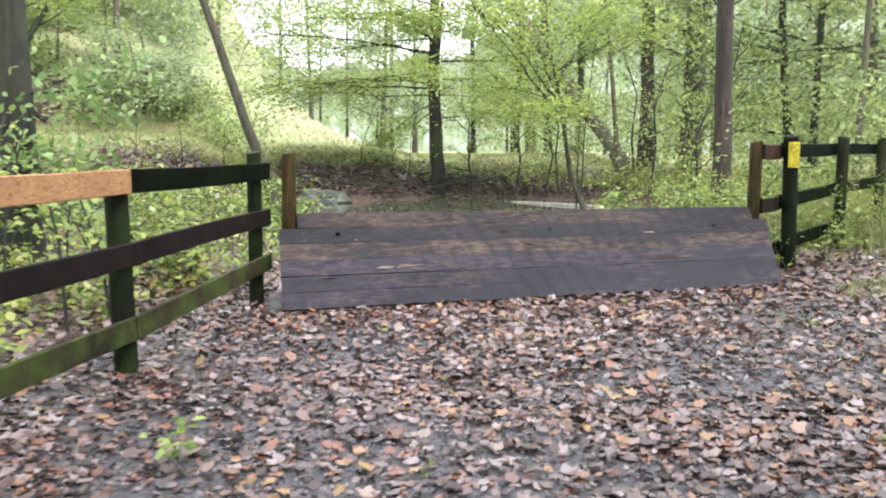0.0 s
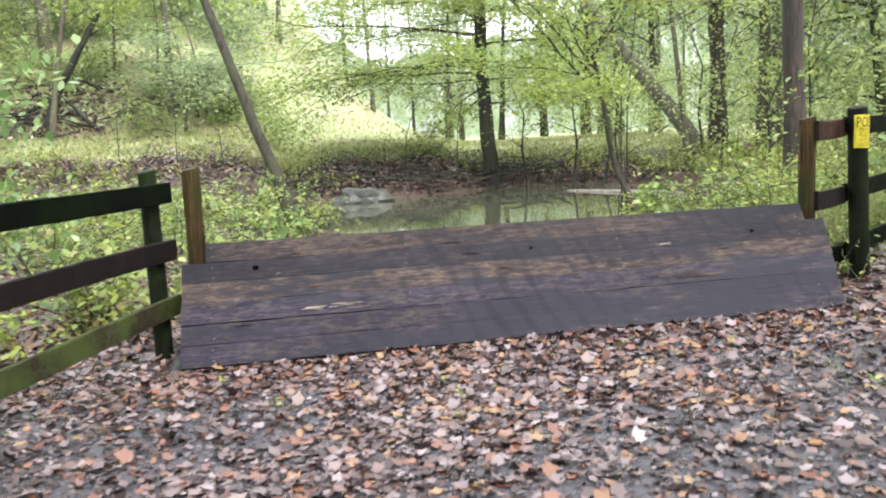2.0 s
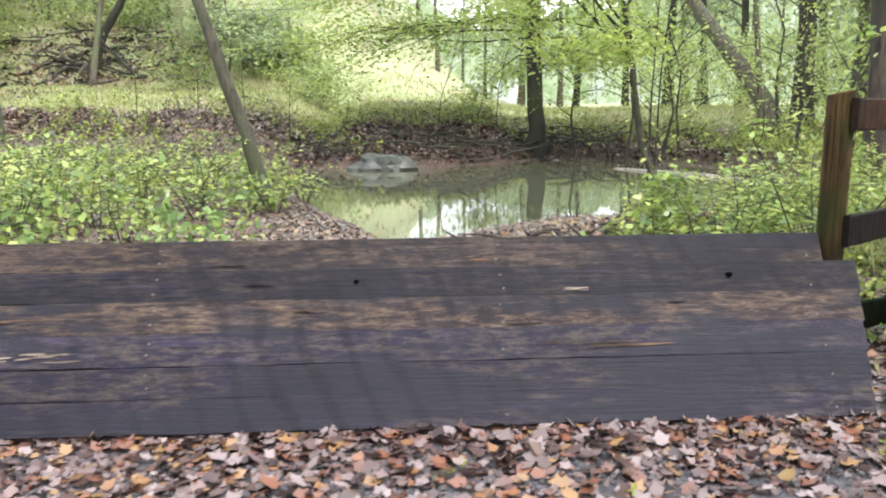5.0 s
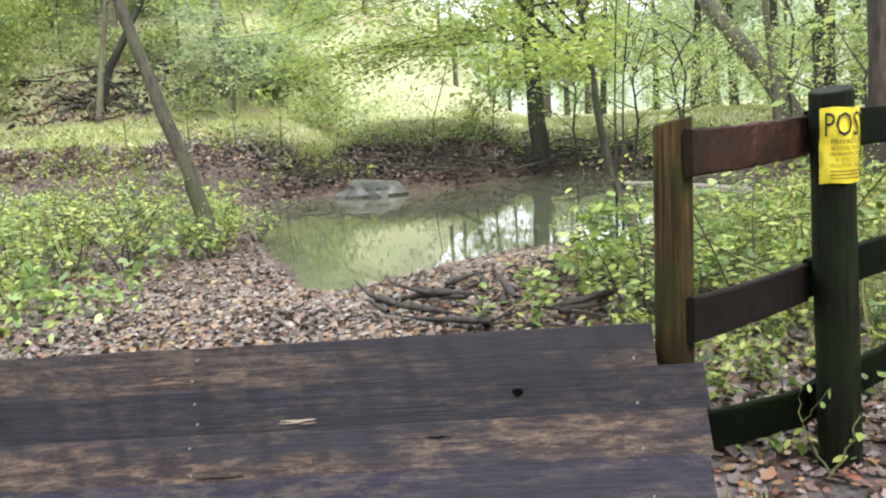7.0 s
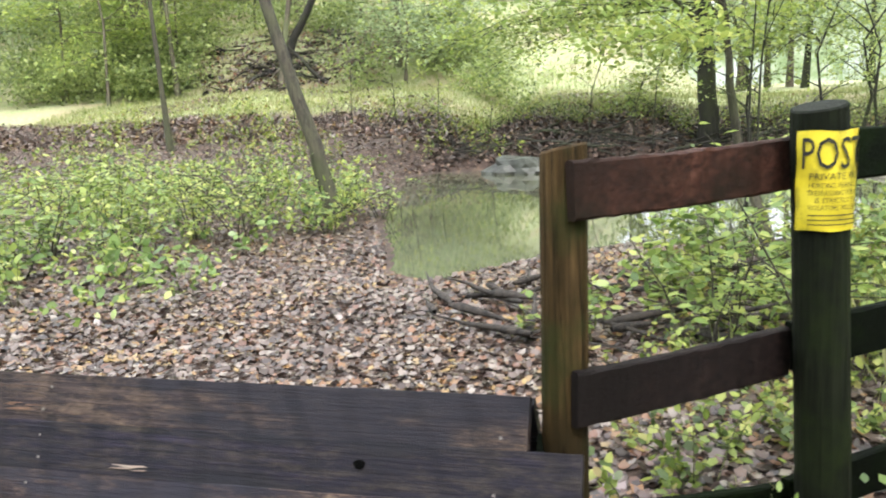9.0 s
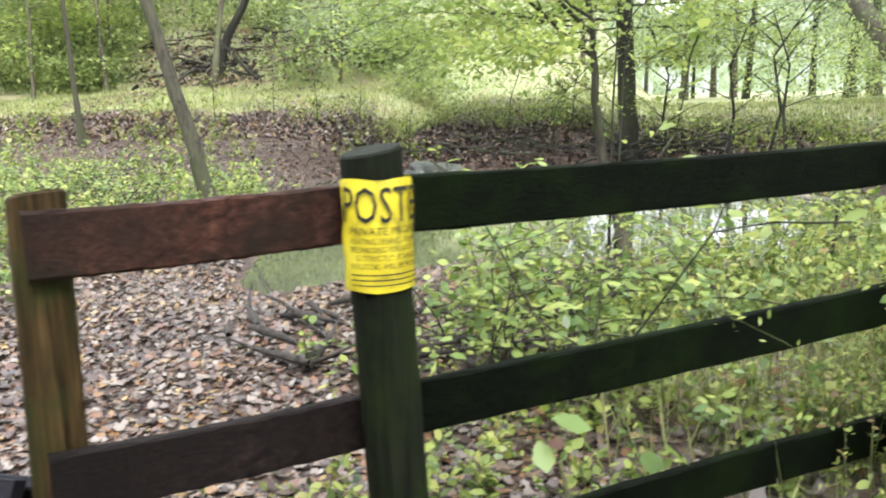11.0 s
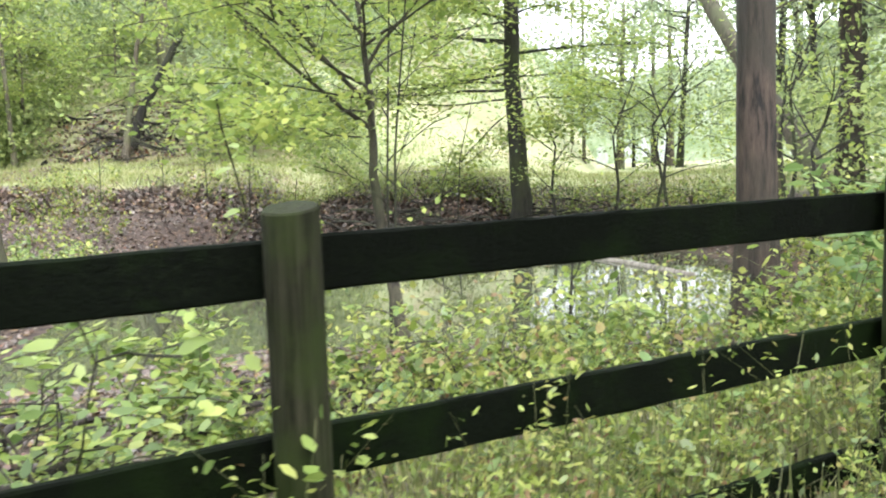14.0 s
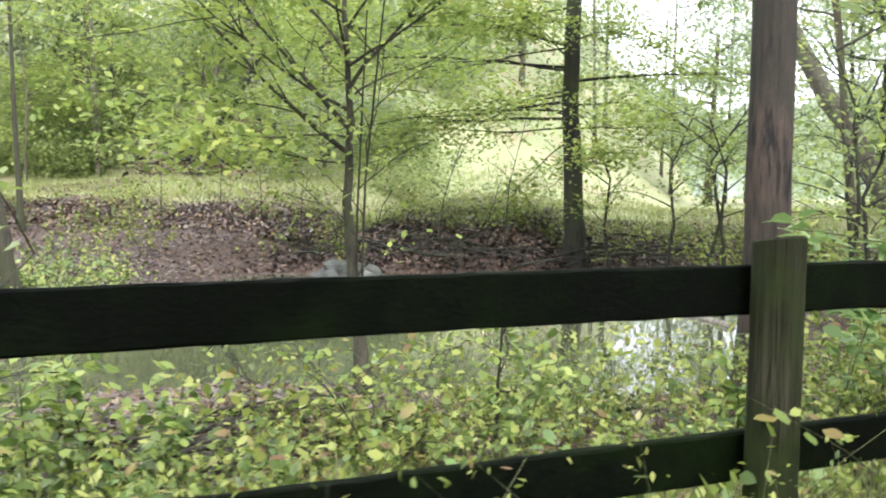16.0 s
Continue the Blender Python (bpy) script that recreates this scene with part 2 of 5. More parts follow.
nt.links.new(mix(nt, zones.outputs[1], (0.9, 0.9, 0.9), rr.outputs[0]), b.inputs["Roughness"])
bump(nt, b, mix(nt, 0.5, n1, n3), 1.0, 0.03)

M_WATER, nt, b = material("pond_water")
b.inputs["Base Color"].default_value = (0.07, 0.075, 0.048, 1)
b.inputs["Roughness"].default_value = 0.01
b.inputs["IOR"].default_value = 1.5
b.inputs["Specular IOR Level"].default_value = 0.9
bump(nt, b, noise_tex(nt, 4.0, 4, (0.7, 1, 1)), 0.035, 0.02)

M_SCRAPE = wood("scraped_wood", (0.08, 0.06, 0.05), (0.27, 0.22, 0.185), (0.42, 0.36, 0.31), (0.15, 0.115, 0.09), 0.7, cracked=False)
M_SCRAPE_DARK = wood("scraped_wood_brown", (0.03, 0.02, 0.016), (0.10, 0.062, 0.042), (0.19, 0.115, 0.075), (0.04, 0.028, 0.022), 0.7, cracked=False)
M_PALE = bark("pale_barkless_wood", (0.09, 0.08, 0.066), (0.28, 0.255, 0.22))
M_STALK = bark("green_stalk", (0.05, 0.06, 0.02), (0.14, 0.15, 0.06))
M_ROCK, nt, b = material("grey_stone")
n = noise_tex(nt, 3.0, 9)
nt.links.new(ramp(nt, n, [(0.3, (0.010, 0.010, 0.008)), (0.5, (0.034, 0.037, 0.030)), (0.7, (0.085, 0.092, 0.080))]), b.inputs["Base Color"])
bump(nt, b, n, 0.6, 0.04)

M_SIGN, nt, b = material("yellow_plastic_sheet")
n = noise_tex(nt, 9.0, 5)
grime = mix(nt, ramp(nt, noise_tex(nt, 16.0, 8, (1, 1, 0.6), rough=0.7), [(0.5, (0, 0, 0)), (0.68, (0.8, 0.8, 0.8))]), ramp(nt, n, [(0.3, (0.36, 0.29, 0.02)), (0.5, (0.54, 0.45, 0.02)), (0.7, (0.62, 0.54, 0.05))]), (0.12, 0.11, 0.02))
nt.links.new(grime, b.inputs["Base Color"])
b.inputs["Roughness"].default_value = 0.35
bump(nt, b, noise_tex(nt, 14, 3), 0.35, 0.006)
M_KNOT, nt, b = material("black_hole")
b.inputs["Base Color"].default_value = (0.002, 0.002, 0.002, 1)
b.inputs["Roughness"].default_value, b.inputs["Specular IOR Level"].default_value = 1.0, 0.0
M_NAIL, nt, b = material("galvanised_nail")
b.inputs["Base Color"].default_value = (0.13, 0.12, 0.11, 1)
b.inputs["Metallic"].default_value, b.inputs["Roughness"].default_value = 0.5, 0.7
M_INK, nt, b = material("black_ink")
b.inputs["Base Color"].default_value = (0.012, 0.012, 0.01, 1)

# Distant woods glow by emission; haze and bright sky gaps are painted in.
M_FAR_GLOW, nt, b = material("glowing_distant_woods")
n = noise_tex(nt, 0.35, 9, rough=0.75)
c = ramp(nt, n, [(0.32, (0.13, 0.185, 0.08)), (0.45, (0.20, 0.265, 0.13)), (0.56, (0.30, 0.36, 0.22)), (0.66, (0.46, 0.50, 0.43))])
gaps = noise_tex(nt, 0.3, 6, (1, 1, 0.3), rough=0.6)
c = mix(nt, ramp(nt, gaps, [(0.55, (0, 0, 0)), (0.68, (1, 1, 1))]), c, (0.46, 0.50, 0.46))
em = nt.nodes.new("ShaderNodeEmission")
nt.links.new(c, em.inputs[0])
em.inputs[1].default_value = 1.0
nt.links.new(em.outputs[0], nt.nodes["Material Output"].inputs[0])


# ---- mesh tools ----
def mesh_of(name, verts, faces, mat=None, smooth=False):
    me = bpy.data.meshes.new(name)
    me.from_pydata([tuple(v) for v in verts], [], faces)
    if mat:
        me.materials.append(mat)
    if smooth:
        me.polygons.foreach_set("use_smooth", [True] * len(me.polygons))
    me.update()
    return me


def thing(name, label, category, loc=(0, 0, 0), group="", kind=""):
    e = new(name)
    e.location = loc
    return tagged(e, label, category, group, kind)


def under(name, me, parent, label=""):
    """A part: one mesh under a thing, in world coordinates."""
    ob = new(name, me)
    ob.parent = parent
    ob.matrix_parent_inverse = Matrix.Translation(parent.location).inverted()
    return tagged(ob, label)


def tubes(name, runs, mat, sides=8):
    """Tapered tubes along runs of (point, radius), in one mesh."""
    vs, fs = [], []
    for run in runs:
        base = len(vs)
        prev = None
        for i, (p, r) in enumerate(run):
            p = Vector(p)
            q = Vector(run[min(i + 1, len(run) - 1)][0]) - Vector(run[max(i - 1, 0)][0])
            q.normalize()
            side = q.cross(prev if prev is not None else (Vector((1, 0, 0)) if abs(q.x) < 0.8 else Vector((0, 1, 0))))
            side.normalize()
            up = side.cross(q)
            prev = up
            for k in range(sides):
                a = 2 * math.pi * k / sides
                wob = 1 + 0.10 * math.sin(3 * a + i * 0.7 + base)
                vs.append(p + (side * math.cos(a) + up * math.sin(a)) * r * wob)
            if i:
                for k in range(sides):
                    a0, a1 = base + (i - 1) * sides + k, base + (i - 1) * sides + (k + 1) % sides
                    fs.append((a0, a1, a1 + sides, a0 + sides))
        fs.append(tuple(base + (len(run) - 1) * sides + k for k in range(sides)))
    return mesh_of(name, vs, fs, mat, True)


LEAF_OVAL = np.array([(0, 0, 0), (0.30, 0.35, 0.05), (0.22, 0.75, 0.06), (0, 1, -0.04), (-0.22, 0.75, 0.06), (-0.30, 0.35, 0.05)])
LEAF_MAPLE = np.array([(0, 0, 0), (0.34, 0.06, 0.12), (0.33, 0.28, 0.05), (0.50, 0.48, 0.16), (0.28, 0.66, 0.03), (0, 1, 0.10),
                       (-0.28, 0.66, 0.03), (-0.50, 0.48, 0.10), (-0.33, 0.28, 0.05), (-0.34, 0.06, 0.06)])
LEAF_BLADE = np.array([(-0.03, 0, 0), (0.03, 0, 0), (0.025, 0.55, 0.05), (0, 1, 0.22), (-0.025, 0.55, 0.05)])


def leaves(name, pts, sizes, mat, shape=LEAF_OVAL, flat=0.5, rng=None, stand=False, curl=1.0):
    """Many small leaves in one mesh. flat: 1 lies level, 0 turns freely. stand: blades that rise from the ground."""
    pts = np.asarray(pts, float)
    n, k = len(pts), len(shape)
    yaw = rng.uniform(0, 2 * np.pi, n)
    tilt = rng.normal(0, 1.15 * (1 - flat) + 0.06, n)
    roll = rng.normal(0, 1.0 * (1 - flat) + 0.06, n)
    if stand:
        tilt = np.pi / 2 - np.abs(rng.normal(0, 0.45, n))
        roll = rng.normal(0, 0.3, n)
    sh = np.repeat(shape[None] * np.array([1, 1, curl]), n, 0)
    sh[:, :, 2] *= rng.uniform(-0.6, 1.8, n)[:, None] if not stand else rng.uniform(0.05, 0.35, n)[:, None]
    sh[:, :, 0] *= rng.uniform(0.75, 1.2, n)[:, None]
    x, y, z = sh[:, :, 0], sh[:, :, 1], sh[:, :, 2]
    c, s = np.cos(roll)[:, None], np.sin(roll)[:, None]
    x, z = x * c + z * s, -x * s + z * c
    c, s = np.cos(tilt)[:, None], np.sin(tilt)[:, None]
    y, z = y * c - z * s, y * s + z * c
    c, s = np.cos(yaw)[:, None], np.sin(yaw)[:, None]
    x, y = x * c - y * s, x * s + y * c
    v = (np.stack([x, y, z], 2) * np.asarray(sizes)[:, None, None] + pts[:, None]).reshape(-1, 3)
    me = bpy.data.meshes.new(name)
    me.vertices.add(n * k)
    me.vertices.foreach_set("co", v.ravel())
    me.loops.add(n * k)
    me.loops.foreach_set("vertex_index", np.arange(n * k, dtype=np.int32))
    me.polygons.add(n)
    me.polygons.foreach_set("loop_start", np.arange(0, n * k, k, dtype=np.int32))
    me.polygons.foreach_set("loop_total", np.full(n, k, dtype=np.int32))
    me.materials.append(mat)
    me.update(calc_edges=True)
    return me


def plank(name, a, b, height, thick, mat, up=(0, 0, 1), seed=0, cuts=14, e=0.006):
    """A sawn board from a to b; its upper edge runs between the two points. Slightly bowed, edges chipped."""
    rng = np.random.default_rng(seed)
    a, b, up = Vector(a), Vector(b), Vector(up)
    d = (b - a).normalized()
    out = d.cross(up).normalized()
    up = out.cross(d)
    bow, side = rng.normal(0, 0.006), rng.normal(0, 0.008)
    vs, fs = [], []
    ring = [(-e, 0), (-height + e, 0), (-height, e), (-height, thick - e), (-height + e, thick), (-e, thick), (0, thick - e), (0, e)]
    for i in range(cuts + 1):
        t = i / cuts
        o = up * (bow * math.sin(math.pi * t)) + out * (side * math.sin(math.pi * t))
        for h, w in ring:
            vs.append(a + (b - a) * t + o + up * (h + rng.normal(0, 0.0013)) - out * (thick / 2 - w + rng.normal(0, 0.0012)))
    k = len(ring)
    for i in range(cuts):
        for j in range(k):
            p, q = i * k + j, i * k + (j + 1) % k
            fs.append((p, q, q + k, p + k))
    fs += [tuple(range(k))[::-1], tuple(range(cuts * k, cuts * k + k))]
    me = mesh_of(name, vs, fs, mat)
    bm = bmesh.new()
    bm.from_mesh(me)
    bmesh.ops.recalc_face_normals(bm, faces=bm.faces)
    bm.to_mesh(me)
    bm.free()
    return me


def round_post(name, foot, top, radius, mat, seed=0, slant=0.012):
    """A round timber post, not quite true, with a sawn top."""
    rng = np.random.default_rng(seed)
    foot, top = Vector(foot), Vector(top)
    sides, cuts = 18, 10
    sl = rng.uniform(0, 6.28)
    vs, fs = [], []
    for i in range(cuts + 2):
        t = min(i / cuts, 1)
        r = radius * (1.03 - 0.05 * t) * (0.93 if i == cuts + 1 else 1)
        for k in range(sides):
            an = 2 * math.pi * k / sides
            rr = r * (1 + 0.025 * math.sin(2 * an + seed) + rng.normal(0, 0.006))
            p = foot.lerp(top, t) + Vector((math.cos(an) * rr, math.sin(an) * rr, 0))
            if i >= cuts:
                p.z += slant * math.cos(an - sl) + (0.006 if i == cuts + 1 else 0)
            vs.append(p)
    for i in range(cuts + 1):
        for k in range(sides):
            p, q = i * sides + k, i * sides + (k + 1) % sides
            fs.append((p, q, q + sides, p + sides))
    fs.append(tuple((cuts + 1) * sides + k for k in range(sides)))
    return mesh_of(name, vs, fs, mat, False)


# ---- ground ----
POND = [(-0.7, 15.0), (0.3, 10.8), (1.1, 8.4), (1.7, 7.0), (2.1, 5.8), (2.6, 5.5), (3.3, 6.4), (4.3, 7.4), (5.7, 7.6), (7.2, 7.6), (8.6, 8.8),
        (9.6, 11.0), (9.6, 13.6), (8.9, 15.8), (7.4, 18.0), (5.8, 18.7), (4.4, 17.2), (2.6, 16.2), (0.7, 16.3), (-0.5, 16.0)]
WATER_Z = -0.15


def pond_distance(x, y):
    """Signed distance to the shore, negative on the water; arrays."""
    px = np.array([p[0] for p in POND])
    py = np.array([p[1] for p in POND])
    best = np.full(np.shape(x), 1e9)
    inside = np.zeros(np.shape(x), bool)
    for i in range(len(px)):
        x0, y0, x1, y1 = px[i], py[i], px[(i + 1) % len(px)], py[(i + 1) % len(px)]
        dx, dy = x1 - x0, y1 - y0
        t = np.clip(((x - x0) * dx + (y - y0) * dy) / (dx * dx + dy * dy), 0, 1)
        best = np.minimum(best, np.hypot(x - x0 - t * dx, y - y0 - t * dy))
        hit = ((y0 > y) != (y1 > y)) & (x < (x1 - x0) * (y - y0) / (y1 - y0 + 1e-12) + x0)
        inside ^= hit
    return np.where(inside, -best, best)


def step(e0, e1, v):
    t = np.clip((v - e0) / (e1 - e0), 0, 1)
    return t * t * (3 - 2 * t)


def ground_z(x, y):
    x, y = np.asarray(x, float), np.asarray(y, float)
    d = pond_distance(x, y)
    z = 0.016 * np.clip(x, 0, 12) - 0.012 * np.clip(y, 0, 8)
    z = z + (0.04 * np.sin(x * 0.9 + 1.3) * np.sin(y * 0.7) + 0.02 * np.sin(x * 2.3) * np.cos(y * 1.9)) * step(0.5, 3, np.abs(y - 0.0) + np.abs(x - 2.2) * 0.3)
    z = z - 0.035 * step(1.3, 0.3, y) * step(6.0, 4.4, x)
    west = step(1.5, -2.5, x)
    terrace = (0.95 + 0.10 * (np.clip(y, 17, 26) - 18) * np.clip(1 - (x + 2) / 9, 0, 1.3))
    rise = np.maximum(np.clip((y - 3.2 * step(4.0, 5.4, x) + 0.2 * np.sin(x * 2.1) - 15.9) / 6.0, 0, 1) ** 0.85 * (1 - west), step(10.0, 20.5, y) * west)
    slope = np.clip(0.21 - 0.03 * x, 0.0, 0.40)
    hill = np.clip(y - 25.5 + 0.15 * np.sin(x * 0.3), 0, 55) * slope * step(25, 31, y)
    z = z + terrace * rise + hill
    shore = step(0.0, 1.5, d)
    bed = WATER_Z - 0.25 * step(0, -1.5, d)
    cut = np.where(y > 12, step(0, 0.5, d + 0.12 * np.sin(x * 3.1)), 0.0) * 0.32 * (1 - west)
    return np.where(d < 0, bed, WATER_Z + cut * (1 - shore) + (z - WATER_Z) * shore + 0.01)


def turf_at(x, y):
    """How grassy the ground is, 0 to 1."""
    d = pond_distance(x, y)
    g = step(20.3, 21.8, y - 0.9 * step(4.0, 6.0, x) + 0.5 * np.sin(x * 0.8) + 0.3 * np.sin(x * 2.3 + y)) * step(1.0, 2.0, d)
    woods = 0.2 * step(-3.5, -9, x - 0.25 * (y - 26)) * step(25.5, 27, y)
    verge = 0.55 * step(5.6, 7.4, x) * step(-3.5, -0.2, y) * step(6.5, 4.5, y)
    return np.clip(np.maximum(g * (1 - 0.85 * woods), verge), 0, 1)


def track_at(x, y):
    """1 on the trodden, muddy track before the jump."""
    return step(1.2, 0.2, y) * step(-2.0, -0.6, x - 0.35 * y) * step(9.5, 6.5, x) * step(-14, -8, y)


def ground_mesh():
    def axis(lo, hi, a, b, fine, coarse):
        mid = np.arange(a, b + 1e-6, fine)
        l = a - np.cumsum(coarse * 1.12 ** np.arange(80))
        r = b + np.cumsum(coarse * 1.12 ** np.arange(80))
        return np.concatenate([l[l > lo][::-1], mid, r[r < hi]])
    xs, ys = axis(-400, 400, -9, 14, 0.14, 0.3), axis(-300, 500, -8, 28, 0.14, 0.3)
    gx, gy = np.meshgrid(xs, ys)
    z = ground_z(gx, gy)
    nx, ny = len(xs), len(ys)
    v = np.stack([gx.ravel(), gy.ravel(), z.ravel()], 1)
    idx = np.arange(nx * ny).reshape(ny, nx)
    f = np.stack([idx[:-1, :-1], idx[:-1, 1:], idx[1:, 1:], idx[1:, :-1]], 2).reshape(-1, 4)
    me = mesh_of("ground", v, f.tolist(), M_GROUND, True)
    col = me.color_attributes.new("turf", "FLOAT_COLOR", "POINT")
    t = turf_at(gx.ravel(), gy.ravel())
    col.data.foreach_set("color", np.stack([t, track_at(gx.ravel(), gy.ravel()), t, np.ones_like(t)], 1).ravel())
    return me


ground = tagged(new("ground", ground_mesh()), "damp woodland ground of soil, leaf mould and grass", "ground", kind="structure")
wx0, wx1, wy0, wy1 = -2.0, 11.0, 4.5, 18.5
water = tagged(new("water", mesh_of("water", [(wx0, wy0, WATER_Z), (wx1, wy0, WATER_Z), (wx1, wy1, WATER_Z), (wx0, wy1, WATER_Z)], [(0, 1, 2, 3)], M_WATER)),
               "still murky pond reflecting trees and white sky", "water", kind="structure")


# ---- jump coop between two posts ----
COOP_L, COOP_R = 0.0, 4.52
SLOPE = Vector((0, 0.37, 0.615)).normalized()
ROWS = 6
PITCH = 0.1435
boards = []
coop = thing("jump_coop", "low sloping jump of dark weathered planks, wet and scuffed", "jump")
for r in range(ROWS):
    lo, hi = (r * PITCH, (r + 1) * PITCH - (0.008 if r == 1 else 0.0018))
    top_row = r == ROWS - 1
    x0, x1 = (0.155, 4.43) if top_row else (COOP_L + 0.004 * (r % 2), COOP_R + 0.012 * r)
    rise = 0.06
    pa = Vector((x0, 0, 0)) + SLOPE * hi
    pb = Vector((x1, 0, rise * (1 - r / 6.5))) + SLOPE * hi
    boards.append(under("plank", plank("plank", pa, pb, hi - lo, 0.038, M_COOP_BROWN if r in (3, 5) else M_COOP, up=SLOPE, seed=(39, 126, 193, 230, 253, 284)[r], cuts=40, e=0.004 if r == 1 else 0.0015), coop))
crest = SLOPE * (ROWS * PITCH)
for r in range(ROWS):
    dn = Vector((0, 0.37, -0.615)).normalized()
    s0 = r * PITCH + 0.03
    a = crest + Vector((0.155, 0.03, 0)) + dn * s0
    b_ = crest + Vector((4.43, 0.03, 0.01)) + dn * s0
    under("back_plank", plank("back_plank", a, b_, PITCH - 0.008, 0.035, M_COOP, up=-dn, seed=60 + r, cuts=10), coop)
for x in (0.06, 1.5, 3.0, 4.46):
    vs = [(x - 0.02, 0.05, 0.0), (x - 0.02, 0.9, 0.0), (x - 0.02, crest.y + 0.015, crest.z - 0.09), (x + 0.02, 0.05, 0.0), (x + 0.02, 0.9, 0.0), (x + 0.02, crest.y + 0.015, crest.z - 0.09)]
    under("rib", mesh_of("rib", vs, [(0, 1, 2), (5, 4, 3), (0, 3, 4, 1), (1, 4, 5, 2), (2, 5, 3, 0)], M_RAIL), coop)

OUT = Vector((0, -0.857, 0.515))
rng = np.random.default_rng(3)


def on_face(x, s, lift=0.0275):
    return Vector((x, 0, 0.06 * x / 4.5 * (1 - s * 1.1))) + SLOPE * s + OUT * lift


for x, s, r in ((0.485, 0.655, 0.017), (2.37, 0.655, 0.010), (4.0, 0.66, 0.013)):
    ring = [on_face(x + r * (1.3 + 0.2 * math.sin(k * 2.1)) * math.cos(k * 0.7), s + r * math.sin(k * 0.7)) for k in range(9)]
    under("knot_hole", mesh_of("knot_hole", ring, [tuple(range(9))], M_KNOT), boards[int(s / PITCH)], "black knot hole")
for x, s, w, h, m, n in ((1.02, 0.34, 0.16, 0.016, M_SCRAPE, 11), (0.84, 0.335, 0.10, 0.010, M_SCRAPE, 5), (3.50, 0.345, 0.26, 0.014, M_SCRAPE_DARK, 10), (3.26, 0.36, 0.12, 0.010, M_SCRAPE_DARK, 5), (3.3, 0.60, 0.08, 0.009, M_SCRAPE, 5),
                         (0.62, 0.60, 0.05, 0.007, M_SCRAPE, 3), (2.2, 0.52, 0.12, 0.012, M_SCRAPE_DARK, 5), (0.9, 0.50, 0.16, 0.014, M_SCRAPE_DARK, 6), (1.7, 0.24, 0.10, 0.010, M_SCRAPE_DARK, 4), (2.9, 0.76, 0.12, 0.012, M_SCRAPE_DARK, 5)):
    vs, fs = [], []
    for j in range(n):
        cx, cs_, hw, hh = x + rng.normal(0, w * 0.45), s + rng.normal(0, h * 0.6), w * rng.uniform(0.15, 0.5), h * rng.uniform(0.10, 0.30)
        fs.append(tuple(range(len(vs), len(vs) + 12)))
        for k in range(12):
            an = 2 * math.pi * k / 12
            q = 1 + rng.normal(0, 0.25)
            vs.append(on_face(cx + hw * math.cos(an) * q, cs_ + hh * math.sin(an) * q + 0.04 * hw * math.cos(an), 0.0276 + 0.0003 * j))
    under("scrape", mesh_of("scrape", vs, fs, m), boards[int(s / PITCH)], "splintered patch of bare wood")

for x, s, w in ((1.80, 0.735, 0.10), (1.95, 0.640, 0.08), (2.16, 0.515, 0.06), (0.75, 0.735, 0.07), (3.1, 0.44, 0.09), (0.40, 0.25, 0.08), (3.75, 0.53, 0.05)):
    top = [on_face(x + w * (2 * k / 6 - 1), s + 0.004 * math.sin(math.pi * k / 6) + 0.002 * math.sin(k * 2.3 + x), 0.0278) for k in range(7)]
    low = [on_face(x + w * (2 * k / 6 - 1), s - 0.002 * math.sin(math.pi * k / 6) + 0.002 * math.sin(k * 2.3 + x), 0.0278) for k in range(5, 0, -1)]
    under("split", mesh_of("split", top + low, [tuple(range(12))], M_KNOT), boards[int(s / PITCH)], "black split along the grain")
# nail heads over the ribs
for row in range(ROWS):
    for x in (0.20, 1.5, 3.0, 4.36):
        for u in (0.28, 0.72):
            c, q = x + rng.normal(0, 0.008), (row + u) * PITCH + rng.normal(0, 0.006)
            rim = [on_face(c + 0.0045 * math.cos(k * math.pi / 4), q + 0.0045 * math.sin(k * math.pi / 4), h) for h in (0.018, 0.0205) for k in range(8)]
            under("nail_head", mesh_of("nail_head", rim, [tuple(range(8, 16))] + [(k, (k + 1) % 8, 8 + (k + 1) % 8, 8 + k) for k in range(8)], M_NAIL), boards[row], "small galvanised nail head")

for i, (fx, fy, tx, ty, tz) in enumerate(((0.085, 0.452, 0.095, 0.452, 1.25), (4.50, 0.46, 4.52, 0.48, 1.372))):
    gp = thing("wooden_post", "round tan timber post at the end of the plank jump", "post", (fx, fy, 0), "posts flanking the jump")
    under("shaft", round_post("shaft", (fx, fy, -0.1), (tx, ty, tz), 0.061, M_POST_TAN, 3 + i), gp)


# ---- fences ----
def fence(label, posts, rails):
    f = thing("fence", label, "fence", (posts[0][0], posts[0][1], 0))
    for i, (x, y, lx, ly, top, rad, m) in enumerate(posts):
        gz = float(ground_z(x, y))
        under("post", round_post("post", (x + lx, y + ly, gz - 0.1), (x, y, top), rad, m, 11 + i), f)
    for i, (a, b_, m, h) in enumerate(rails):
        under("rail", plank("rail", a, b_, h, 0.032, m, seed=40 + i, cuts=24), f)
    return f


